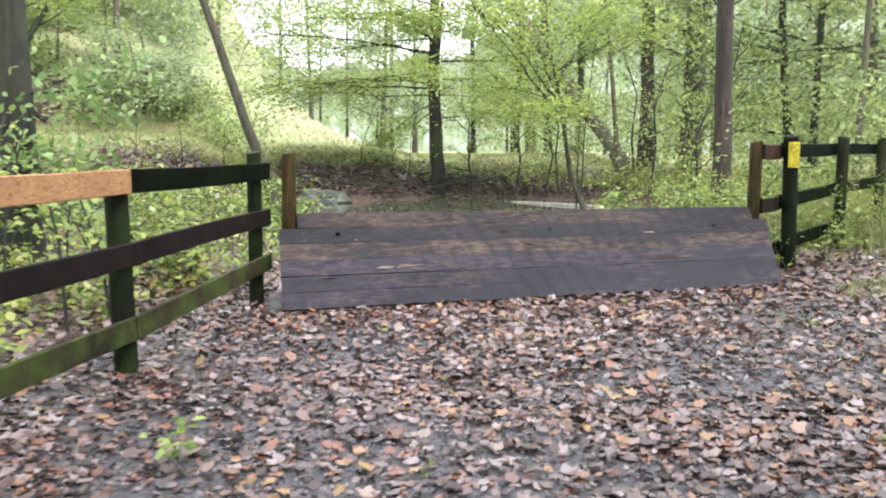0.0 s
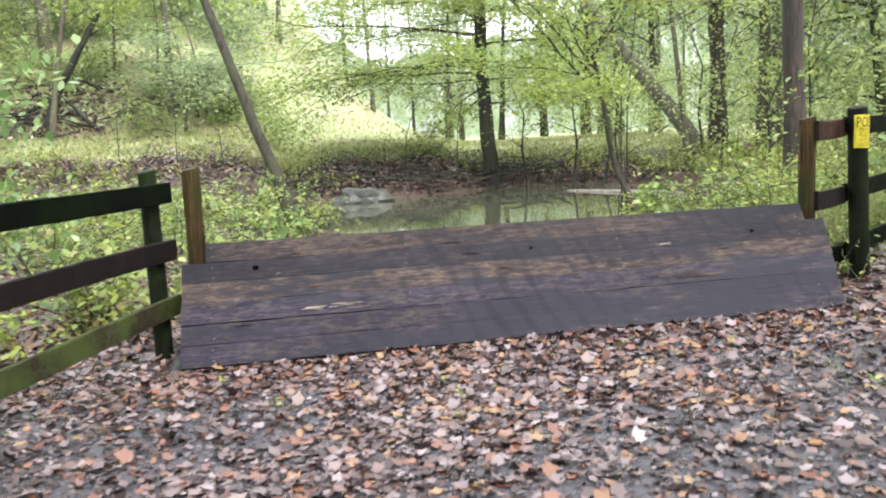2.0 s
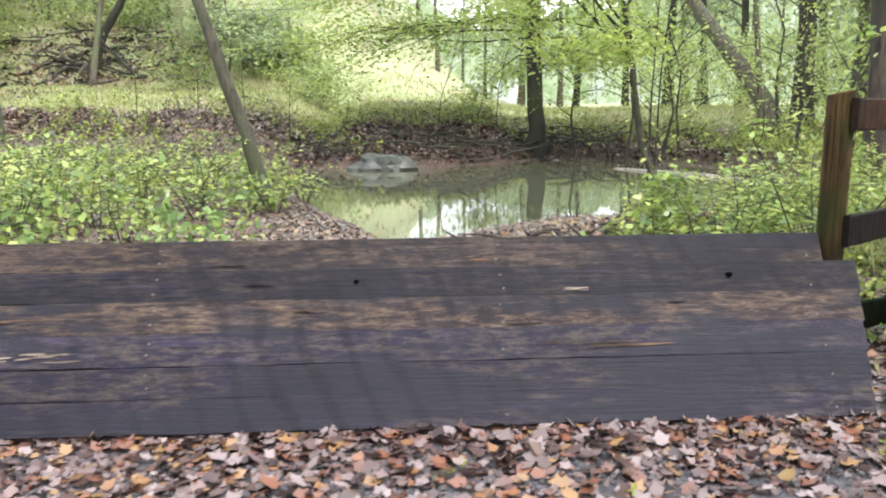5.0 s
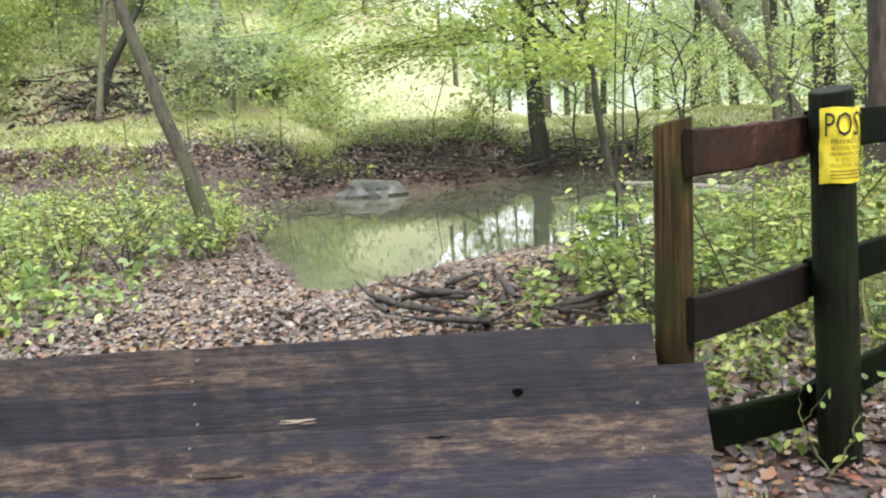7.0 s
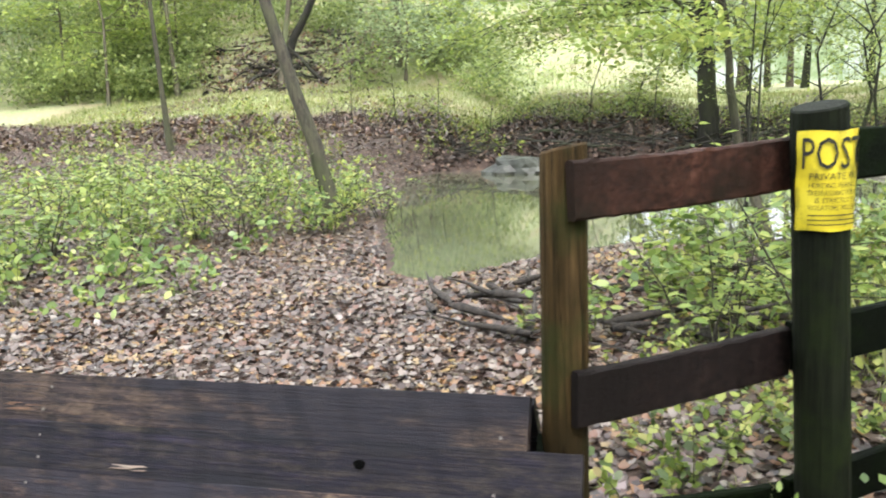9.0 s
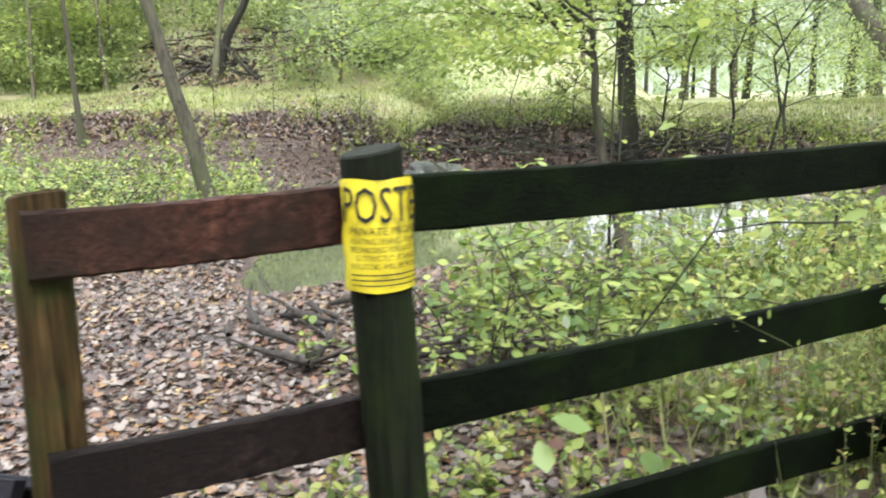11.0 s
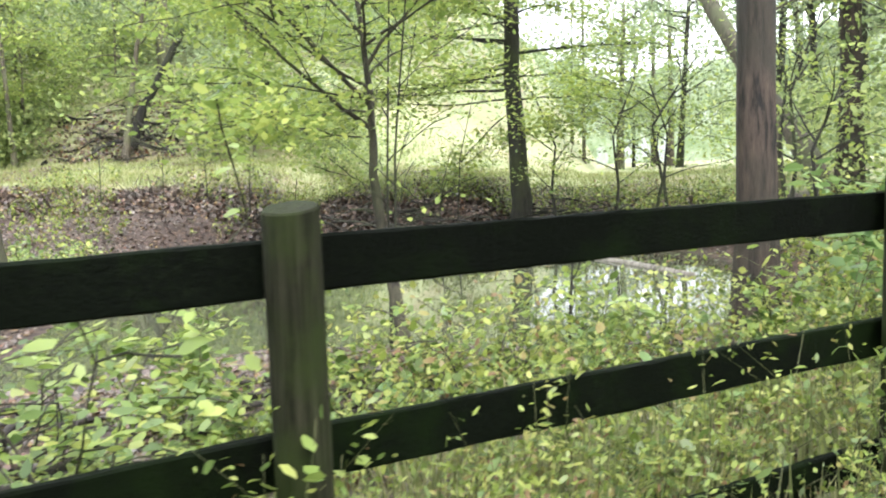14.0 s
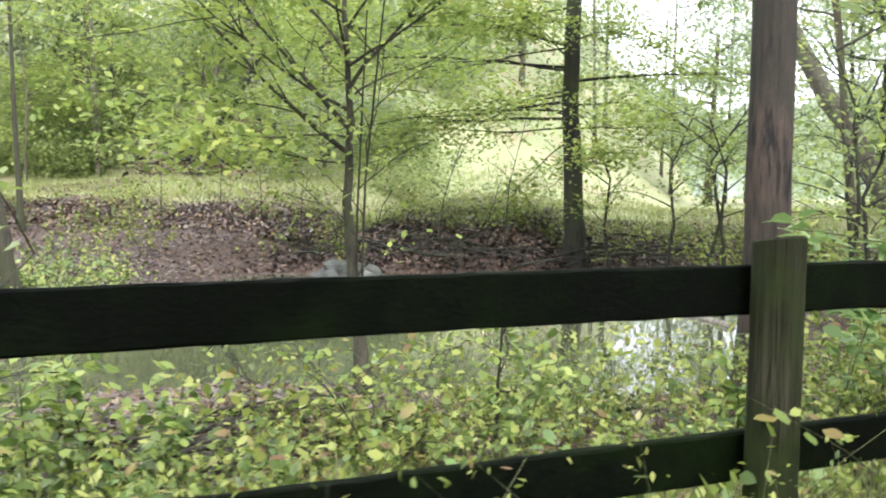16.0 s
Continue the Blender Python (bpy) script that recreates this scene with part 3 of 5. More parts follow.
# right of the jump, running away beside the track: boards on the pond side of the posts
P1, P2, P3 = Vector((5.14, 0.818, 0)), Vector((6.696, 1.965, 0)), Vector((8.478, 3.374, 0))
STEP = Vector((1.80, 1.40, 0))
P4, P5 = P3 + STEP, P3 + 2 * STEP
P6, P7 = P3 + 3 * STEP, P3 + 4 * STEP
posts_r = [(P1.x, P1.y, 0.06, 0.02, 1.436, 0.075, M_POST), (P2.x, P2.y, 0, 0, 1.459, 0.069, M_POST_GREY), (P3.x, P3.y, 0.0, 0, 1.472, 0.07, M_POST_GREY)]
posts_r += [(p.x, p.y, 0, 0, 1.48 + 0.01 * i, 0.07, M_POST) for i, p in enumerate((P4, P5, P6, P7))]
off = Vector((-0.57, 0.82, 0)) * 0.092
rails_r = []
tops = {"a": (1.352, 0.837, 0.36), "1": (1.37, 0.837, 0.36), "2": (1.385, 0.908, 0.43), "3": (1.401, 0.93, 0.46)}
A0 = Vector((4.545, 0.40, 0))
for k in range(3):
    def at_z(p, z):
        return Vector((p.x, p.y, z))
    a0 = A0 if k < 2 else Vector((4.50, 0.62, 0))
    rails_r.append((at_z(a0, tops["a"][k]), at_z(P1 + off * 1.05, tops["1"][k] - 0.012), (M_RAIL_BROWN, M_RAIL_WORN, M_RAIL)[k], 0.142))
    j = Vector((0.03, 0.02, 0))
    rails_r.append((at_z(P1 + off + j * 0.2, tops["1"][k]), at_z(P2 + off, tops["2"][k]), M_RAIL, 0.142))
    rails_r.append((at_z(P2 + off + j * 0.2, tops["2"][k] + 0.004), at_z(P3 + off, tops["3"][k]), M_RAIL, 0.14))
    for i in range(4):
        pa, pb = (P3, P4, P5, P6, P7)[i:i + 2]
        rails_r.append((at_z(pa + off + j * 0.2, tops["3"][k] + 0.005 * i), at_z(pb + off, tops["3"][k] + 0.005 * i + 0.003), M_RAIL, 0.14))
fence("three-board fence of black-stained rails on round mossy posts, weeds growing through", posts_r, rails_r)

# left of the jump: boards on the track side
L1, L2 = Vector((-0.19, 0.47, 0)), Vector((-0.97, -1.55, 0))
dl = (L2 - L1).normalized()
L3, L4, L5 = L2 + dl * 2.2, L2 + dl * 4.4, L2 + dl * 6.6
posts_l = [(L1.x, L1.y, 0, 0, 1.25, 0.062, M_POST), (L2.x, L2.y, 0.02, 0, 1.10, 0.068, M_POST)] + [(p.x, p.y, 0, 0, 1.12, 0.068, M_POST) for p in (L3, L4, L5)]
offl = Vector((-dl.y, dl.x, 0))
offl = offl * (0.082 if offl.x > 0 else -0.082)
rails_l = []
for k, (z1, z2) in enumerate(((1.17, 1.165), (0.78, 0.745), (0.40, 0.31))):
    pts = (L1 - dl * 0.12, L2, L3, L4, L5)
    zs = (z1, z2, z2, z2, z2)
    for i in range(4):
        m = (M_RAIL, M_RAIL_NEW, M_RAIL, M_RAIL)[i] if k == 0 else (M_RAIL_MOSSY if k == 2 else M_RAIL_WORN)
        o2 = offl * (1.0 if i == 0 or k else 1.02)
        rails_l.append((pts[i] + o2 + Vector((0, 0, zs[i])) + dl * 0.006, pts[i + 1] + o2 + Vector((0, 0, zs[i + 1])), m, 0.14))
fence("three-board fence of dark and mossy rails, one board raw new timber", posts_l, rails_l)


# ---- no-trespass sign wrapped round the fence post ----
def wrapped_text(text, width, height, z, radius, centre, facing):
    """Letters of the built-in font, fitted to a width and height and laid on a cylinder."""
    cu = bpy.data.curves.new("text", "FONT")
    cu.body, cu.align_x, cu.resolution_u = text, "CENTER", 2
    ob = bpy.data.objects.new("text", cu)
    scene.collection.objects.link(ob)
    bpy.context.view_layer.update()
    me = bpy.data.meshes.new_from_object(ob.evaluated_get(bpy.context.evaluated_depsgraph_get()))
    bpy.data.objects.remove(ob)
    co = np.zeros(len(me.vertices) * 3)
    me.vertices.foreach_get("co", co)
    co = co.reshape(-1, 3)
    bm = bmesh.new()
    bm.from_mesh(me)
    bmesh.ops.subdivide_edges(bm, edges=[e for e in bm.edges if abs(e.verts[0].co.x - e.verts[1].co.x) > 0.15], cuts=2)
    w = co[:, 0].max() - co[:, 0].min()
    h = co[:, 1].max()
    mid = (co[:, 0].max() + co[:, 0].min()) / 2
    for v in bm.verts:
        an = facing + (v.co.x - mid) / w * width / radius
        v.co = Vector((centre[0] + radius * math.cos(an), centre[1] + radius * math.sin(an), z + v.co.y / h * height))
    bm.to_mesh(me)
    bm.free()
    me.materials.clear()
    me.materials.append(M_INK)
    return me


SIGN_C = (P1.x + 0.008, P1.y + 0.003)
FACE = math.atan2(-0.93, 0.50) + 0.28
sign = thing("posted_sign", "yellow plastic no-trespass sheet with black print, wrapped round the post", "sign", (SIGN_C[0], SIGN_C[1], 1.1))
vs, fs = [], []
cols, rws = 28, 8
half = 0.140
for j in range(rws + 1):
    for i in range(cols + 1):
        u = (i / cols - 0.5) * 2
        rad = 0.0835 + 0.0018 * math.sin(u * 9 + j * 1.3) + 0.0012 * math.sin(j * 2.1 + i * 0.9)
        an = FACE + u * half / 0.0835
        vs.append((SIGN_C[0] + rad * math.cos(an), SIGN_C[1] + rad * math.sin(an), 1.124 + 0.256 * j / rws + 0.002 * math.sin(u * 7)))
for j in range(rws):
    for i in range(cols):
        p = j * (cols + 1) + i
        fs.append((p, p + 1, p + cols + 2, p + cols + 1))
sheet = under("sheet", mesh_of("sheet", vs, fs, M_SIGN, True), sign)
for text, wd, ht, z in (("POSTED", 0.255, 0.080, 1.284), ("PRIVATE PROPERTY", 0.215, 0.017, 1.257), ("HUNTING, FISHING, TRAPPING OR", 0.215, 0.013, 1.236),
                        ("TRESPASSING FOR ANY PURPOSE", 0.225, 0.013, 1.217), ("IS STRICTLY FORBIDDEN", 0.185, 0.013, 1.198), ("VIOLATORS WILL BE PROSECUTED", 0.22, 0.013, 1.179)):
    under("lettering", wrapped_text(text, wd, ht, z, 0.0885, SIGN_C, FACE), sheet)
for z in (1.164, 1.152, 1.140):
    vs, fs = [], []
    for i in range(21):
        an = FACE + (i / 20 - 0.5) * 0.22 / 0.0885
        for dz in (0, 0.003):
            vs.append((SIGN_C[0] + 0.0885 * math.cos(an), SIGN_C[1] + 0.0885 * math.sin(an), z + dz))
    fs = [(2 * i, 2 * i + 2, 2 * i + 3, 2 * i + 1) for i in range(20)]
    under("ruled_line", mesh_of("ruled_line", vs, fs, M_INK), sheet)


# ---- trees ----
def branch_run(rng, start, direction, length, r0, droop=0.0, wander=0.12, n=7, butt=1.0):
    p, d = Vector(start), Vector(direction).normalized()
    run = [(p.copy(), r0 * butt)]
    for i in range(1, n + 1):
        d = (d + Vector(rng.normal(0, wander, 3)) + Vector((0, 0, -droop))).normalized()
        p = p + d * (length / n)
        run.append((p.copy(), max(r0 * (1 - i / (n + 0.6)), 0.004)))
    return run


def tree(name, label, spine, r0, r1, bark_mat, limbs=(), leaf_n=0, leaf_size=0.08, leaf_mat=None, spread=0.35, flat=0.55, seed=0, group="", twigs=4, sides=12):
    """A tapered trunk along spine, limbs given as (height share, azimuth degrees, rise, length, radius), twigs and leaves along them."""
    rng = np.random.default_rng(seed)
    spine = [Vector(p) for p in spine]
    t_ob = thing(name, label, "tree", tuple(spine[0]), group)
    pts = []
    segs = 5
    for i in range(len(spine) - 1):
        for s in range(segs):
            pts.append(spine[i].lerp(spine[i + 1], s / segs) + Vector(rng.normal(0, r0 * 0.06, 3)))
    pts.append(spine[-1])
    n = len(pts)
    run = [(p, (r0 + (r1 - r0) * (i / (n - 1)) ** 0.8) * (1.28 if i == 0 else 1.08 if i == 1 else 1)) for i, p in enumerate(pts)]
    run[0] = (run[0][0] - Vector((0, 0, 0.15)), run[0][1])
    under("trunk", tubes("trunk", [run], bark_mat, sides), t_ob)
    big, small, spots = [], [], []
    for share, az, rise, length, rad in limbs:
        i = share * (n - 1)
        p = pts[int(i)].lerp(pts[min(int(i) + 1, n - 1)], i - int(i))
        a = radians(az)
        br = branch_run(rng, p, (math.cos(a), math.sin(a), rise), length, rad, 0.02, 0.10, 8)
        big.append(br)
        for tw in range(twigs):
            k = rng.integers(2, len(br))
            base = br[k][0]
            prevd = (br[k][0] - br[k - 1][0]).normalized()
            side = Vector((-prevd.y, prevd.x, 0)) * (1 if rng.random() < 0.5 else -1)
            d = prevd + side * rng.uniform(0.3, 1.1) + Vector((0, 0, rng.normal(0, 0.22)))
            sm = branch_run(rng, base, d, length * rng.uniform(0.2, 0.5), rad * 0.4, 0.03, 0.15, 5)
            small.append(sm)
            spots += [q for q, _ in sm[1:]]
        spots += [q for q, _ in br[3:]]
    if big and name != "woodland_tree":
        for br in big:
            under("limb", tubes("limb", [br], bark_mat, 7), t_ob)
    elif big:
        tagged(under("limb", tubes("limb", big, bark_mat, 6), t_ob), kind="stuff")
    if small:
        tagged(under("twig", tubes("twig", small, bark_mat, 5), t_ob), kind="stuff")
    if leaf_n and spots:
        sp = np.array([tuple(s) for s in spots])
        c = sp[rng.integers(0, len(sp), leaf_n)] + rng.normal(0, 1, (leaf_n, 3)) * np.array([spread, spread, spread * 0.45])
        under("crown", leaves("crown", c, rng.uniform(0.6, 1.25, leaf_n) * leaf_size, leaf_mat or M_LEAF, LEAF_OVAL, flat, rng), t_ob)
    return t_ob


def g(x, y):
    return float(ground_z(x, y))


# dark pond tree with level, layered branches
rg = np.random.default_rng(5)
lim = [(0.36 + 0.56 * i / 22, rg.uniform(0, 360), rg.uniform(-0.08, 0.2), rg.uniform(2.2, 4.2), 0.024) for i in range(23)]
lim += [(0.50, 178, 0.0, 6.0, 0.038), (0.55, 190, 0.08, 6.5, 0.038), (0.46, 172, -0.06, 4.2, 0.038), (0.58, 204, 0.15, 5.5, 0.038), (0.62, 160, 0.2, 5, 0.038), (0.53, 10, 0.15, 4, 0.038)]
lim += [(0.44 + 0.035 * k, 165 + (k * 29) % 50, 0.0 + 0.04 * (k % 4), 5.0 + (k * 7) % 4 * 0.6, 0.024) for k in range(9)]
tree("pond_tree", "dark-trunked beech with level branches of yellow-green leaves at the water's edge", [(5.62, 19.0, -0.12), (5.56, 19.0, 1.25), (5.46, 19.0, 3.6), (5.5, 19.0, 7.2), (5.45, 19.0, 12.4)],
     0.265, 0.115, M_BARK, lim, 30000, 0.12, M_LEAF, 0.36, 0.75, 5, twigs=6)
# leaning tree on the near bank, forked high
tree("leaning_tree", "slender grey-brown tree leaning over the leafy bank", [(0.27, 8.9, 0.0), (0.02, 8.95, 0.9), (-0.42, 9.1, 2.2), (-1.08, 9.35, 4.2), (-1.9, 9.6, 7)],
     0.125, 0.055, M_BARK_MOSS, [(0.8, 200, 0.6, 2.5, 0.03), (0.9, 20, 0.8, 2.5, 0.03), (0.7, 90, 0.5, 2, 0.03)], 1500, 0.09, M_LEAF, 0.4, 0.5, 6)
tree("thin_sapling", "thin straight sapling on the leafy bank", [(-7.62, 16.9, 0.6), (-7.68, 16.85, 3), (-7.74, 16.8, 6.5)], 0.085, 0.035, M_BARK_MOSS,
     [(0.7, 200, 0.6, 1.5, 0.015), (0.85, 20, 0.7, 1.2, 0.015)], 500, 0.08, M_LEAF, 0.3, 0.5, 7)
# fan-shaped sapling at the near shore
fan = [(0.52, 203, 0.62, 2.7, 0.024), (0.58, 188, 1.05, 2.6, 0.024), (0.62, 222, 0.45, 2.2, 0.018), (0.66, 28, 1.5, 2.2, 0.020), (0.70, 8, 0.8, 1.9, 0.016), (0.72, 168, 0.95, 2.1, 0.017),
       (0.77, 335, 0.8, 1.7, 0.014), (0.80, 236, 0.6, 1.9, 0.014), (0.86, 60, 0.6, 1.6, 0.012), (0.64, 98, 0.5, 1.9, 0.015), (0.70, 284, 0.5, 1.7, 0.015), (0.56, 252, 0.25, 1.5, 0.011),
       (0.88, 195, 0.5, 1.7, 0.012), (0.92, 150, 0.4, 1.5, 0.010), (0.60, 182, 0.12, 1.9, 0.012), (0.5, 215, 0.0, 1.4, 0.009)]
tree("fan_sapling", "small multi-stemmed tree with fanned twigs and bright green leaves", [(5.72, 7.05, -0.1), (5.44, 7.4, 0.8), (5.34, 7.5, 1.5), (5.30, 7.65, 2.2), (5.12, 7.9, 3.2), (5.10, 8.2, 5.0)], 0.066, 0.014, M_BARK_MOSS,
     fan, 8200, 0.085, M_LEAF, 0.24, 0.65, 8, twigs=9)
# big red-brown trunk close behind the fence
tree("large_tree", "thick straight trunk with ridged red-brown bark", [(8.78, 7.9, 0.05), (8.74, 7.9, 3), (8.74, 7.95, 7), (8.8, 8.0, 13)], 0.185, 0.13, M_BARK_RED,
     [(0.6, 30, 0.5, 3, 0.05), (0.7, 200, 0.5, 3.5, 0.05), (0.8, 120, 0.6, 3, 0.05), (0.65, 290, 0.5, 3, 0.05)], 3500, 0.11, M_LEAF, 0.5, 0.5, 9, twigs=6)
tree("tilted_tree", "grey trunk leaning steeply across the woods", [(12.3, 19.3, 0.7), (10.95, 22.2, 4.0), (9.75, 24.8, 7.2), (8.6, 27.3, 10.3)], 0.25, 0.17, M_BARK_GREY,
     [(0.8, 90, 0.5, 3, 0.06), (0.9, 200, 0.5, 3, 0.06)], 1500, 0.14, M_LEAF_HAZY, 0.5, 0.5, 10)
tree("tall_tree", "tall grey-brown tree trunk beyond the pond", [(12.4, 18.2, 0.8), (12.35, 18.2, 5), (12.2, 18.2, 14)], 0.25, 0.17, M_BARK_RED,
     [(0.7, 30, 0.5, 4, 0.07), (0.75, 150, 0.5, 4, 0.07), (0.85, 270, 0.5, 4, 0.07)], 3000, 0.16, M_LEAF_HAZY, 0.6, 0.5, 12, twigs=6)
tree("vine_clad_tree", "thick dark trunk hung with ivy beside the fence", [(-2.42, 2.2, 0.0), (-2.47, 2.2, 3), (-2.55, 2.3, 7)], 0.2, 0.15, M_BARK,
     [(0.2, 300, 0.2, 0.9, 0.02), (0.3, 340, 0.1, 1.0, 0.02), (0.15, 350, 0.0, 0.8, 0.02), (0.8, 90, 0.5, 2.5, 0.05), (0.9, 220, 0.5, 2.5, 0.05)], 1200, 0.1, M_WEED_BLUE, 0.3, 0.4, 13)

for i, (x, y, h, lean) in enumerate(((5.56, 7.25, 3.6, 0.25), (5.50, 7.30, 3.2, 0.1), (7.18, 5.5, 0.95, 0.04), (4.34, 17.5, 3.2, 0.5), (-1.9, -0.9, 1.5, 0.2), (-1.5, -0.4, 1.3, -0.15), (-2.1, 0.3, 1.6, 0.25), (-1.7, 0.6, 1.2, 0.1), (-1.3, 0.1, 1.0, -0.2), (-3.5, 19.2, 1.5, 0.05), (-2.2, 19.0, 1.3, -0.05), (-1.0, 18.8, 1.4, 0.08), (0.6, 17.6, 1.2, 0.1), (-5.0, 18.8, 1.6, 0.05), (2.9, 17.6, 2.4, 0.5), (3.9, 17.8, 1.6, 0.3))):
    q = g(x, y)
    lim = [(0.3 + 0.12 * k, (k * 137 + i * 70) % 360, 0.9, h * 0.22, 0.007) for k in range(5)]
    tree("slender_stem", "slender dark stem with few leaves by the pond", [(x, y, q), (x + lean * 0.2, y, q + h * 0.5), (x + lean, y, q + h)], 0.016, 0.006, M_BARK, lim, 60, 0.075, M_LEAF, 0.15, 0.6, 880 + i, "slender stems by the pond", 3, 7)
for i, (x, y, h, lean) in enumerate(((8.3, 16.6, 3.6, 0.9), (7.6, 17.2, 3.4, 0.5), (8.7, 16.4, 3.0, -0.4), (6.5, 18.0, 3.2, -0.5), (10.2, 13.6, 3.6, 0.5), (10.6, 15.2, 4.2, -0.6), (9.9, 10.9, 2.6, 0.4), (11.6, 12.2, 4.5, 0.3))):
    q = g(x, y)
    lim = [(0.35 + 0.09 * k, (k * 137 + i * 50) % 360, 0.7, h * 0.4, 0.016) for k in range(7)]
    tree("crooked_sapling", "small crooked dark sapling beside the pond", [(x, y, q), (x + lean * 0.3, y, q + h * 0.35), (x + lean * 0.1, y, q + h * 0.65), (x + lean, y, q + h)], 0.045, 0.012, M_BARK, lim, 420, 0.085, M_LEAF, 0.28, 0.6,
         700 + i, "saplings beside the pond", 4, 8)
for i, (x, y, r, h, lean) in enumerate(((10.9, 16.9, 0.09, 9, -1.2), (16.2, 21.5, 0.15, 12, 0.3), (14.6, 11.2, 0.10, 11, 0.3), (-11.5, 34.0, 0.3, 13, 0.2), (-9.4, 27.0, 0.12, 8, 1.9), (-5.3, 29.0, 0.16, 11, 0.0), (-13.5, 26.5, 0.1, 9, -0.4))):
    q = g(x, y)
    lim = [(0.45 + 0.06 * k, (k * 137 + i * 50) % 360, 0.4, 2.6, r * 0.3) for k in range(9)]
    tree("slim_tree", "slim woodland tree with mossy grey bark", [(x, y, q), (x + lean * 0.4, y, q + h * 0.5), (x + lean, y, q + h)], r, r * 0.45, M_BARK_GREY, lim, 2200, 0.14, M_LEAF, 0.5, 0.55, 740 + i, "slim trees around the pond", 5, 9)

# low-branched saplings on the slope, foliage in level sprays
rg = np.random.default_rng(63)
for i, (x, y, h) in enumerate(((-4.4, 29.0, 4), (-6.2, 31.0, 6), (-8.5, 33.5, 6), (-13.5, 33.2, 7), (-15.0, 29.0, 6), (-17.5, 32.0, 8), (-4.6, 27.4, 4), (-15.5, 25.0, 6), (-13.0, 36.0, 8), (-9.0, 38.5, 7), (-19.0, 27.0, 7))):
    lim = [(rg.uniform(0.15, 0.95), rg.uniform(0, 360), rg.uniform(-0.05, 0.3), rg.uniform(1.4, 2.8), 0.02) for _ in range(13)]
    tree("hill_sapling", "young tree on the slope with level sprays of pale leaves", [(x, y, g(x, y)), (x + 0.2, y, g(x, y) + h * 0.5), (x - 0.2, y, g(x, y) + h)], 0.07, 0.02, M_BARK_GREY, lim, 3200, 0.16, M_LEAF if i % 3 else M_LEAF_HAZY, 0.42, 0.8, 820 + i, "saplings on the hillside", 5, 8)

# woods beyond: many trunks with high crowns, thinner on the grassy hill
rg = np.random.default_rng(21)
made = 0
while made < 78:
    x, y = rg.uniform(-34, 40), rg.uniform(20, 64)
    if float(pond_distance(x, y)) < 2.5 or (21 < y < 40 and -9 + 0.1 * (y - 25) < x < 9.0 + 0.12 * (y - 25)) or (x < -2 and y < 26) or (x < 14 and y < 22) or (y >= 44 and -16 < x < 20 and rg.random() < 0.3) or (32 < y < 45 and -15 < x < 0):
        continue
    h = rg.uniform(9, 17)
    r = rg.uniform(0.09, 0.26)
    z = g(x, y)
    lean = rg.normal(0, 0.5, 2)
    lim = [(rg.uniform(0.18, 0.95), rg.uniform(0, 360), rg.uniform(0.0, 0.6), rg.uniform(2.0, 4.5), r * 0.3) for _ in range(12)]
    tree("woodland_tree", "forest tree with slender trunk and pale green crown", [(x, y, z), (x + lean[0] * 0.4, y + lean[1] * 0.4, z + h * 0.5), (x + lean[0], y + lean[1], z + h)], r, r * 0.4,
         M_BARK_GREY if rg.random() < 0.6 else M_BARK, lim, 2100, 0.24, M_LEAF_HAZY, 0.75, 0.45, 100 + made, "trees of the far woods", 4, 8)
    made += 1
# denser woods to the right of the pond
for i in range(15):
    x, y = rg.uniform(14, 36), rg.uniform(5, 34)
    h, z = rg.uniform(10, 16), g(x, y)
    rr_ = rg.uniform(0.10, 0.22)
    lim = [(rg.uniform(0.15, 0.95), rg.uniform(0, 360), rg.uniform(0.0, 0.5), rg.uniform(2.0, 4.2), rr_ * 0.3) for _ in range(13)]
    tree("woodland_tree", "forest tree with slender trunk and pale green crown", [(x, y, z), (x + rg.normal(0, 0.3), y, z + h * 0.5), (x + rg.normal(0, 0.6), y, z + h)], rr_, rr_ * 0.4, M_BARK_GREY if i % 2 else M_BARK, lim, 2300, 0.2, M_LEAF_HILL, 0.6, 0.5, 400 + i,
         "trees of the far woods", 4, 8)
# woods behind and beside the track, out of the walk's view for the most part
for i in range(16):
    a = radians(190 + i * 10.5)
    d = 12 + 7 * ((i * 37) % 10) / 10
    x, y = 2 + d * math.cos(a), -2 + d * math.sin(a)
    lim = [(rg.uniform(0.4, 0.95), rg.uniform(0, 360), rg.uniform(0.1, 0.6), rg.uniform(2.0, 4.0), 0.06) for _ in range(10)]
    tree("woodland_tree", "forest tree with slender trunk and pale green crown", [(x, y, 0), (x + 0.2, y, 6), (x, y + 0.3, 13)], 0.18, 0.08, M_BARK_GREY, lim, 1500, 0.3, M_LEAF_HAZY, 0.8, 0.45, 300 + i,
         "trees of the far woods", 3, 8)


# ---- undergrowth, litter, grass ----
def stuff(name, me, label, category):
    return tagged(new(name, me), label, category, kind="stuff")


def scatter(rng, n, x0, x1, y0, y1, keep):
    x, y = rng.uniform(x0, x1, n), rng.uniform(y0, y1, n)
    m = rng.random(n) < keep(x, y)
    x, y = x[m], y[m]
    return np.stack([x, y, ground_z(x, y)], 1)


def far_bank(x, y):
    """1 on the steep cut bank across the water."""
    return step(0.0, 0.2, pond_distance(x, y)) * step(6.0, 3.6, pond_distance(x, y)) * step(14.8, 15.8, y) * step(-1.2, 0.2, x)


def on_coop(x, y):
    return (x > -0.1) & (x < 4.65) & (y > 0.03) & (y < 0.95)


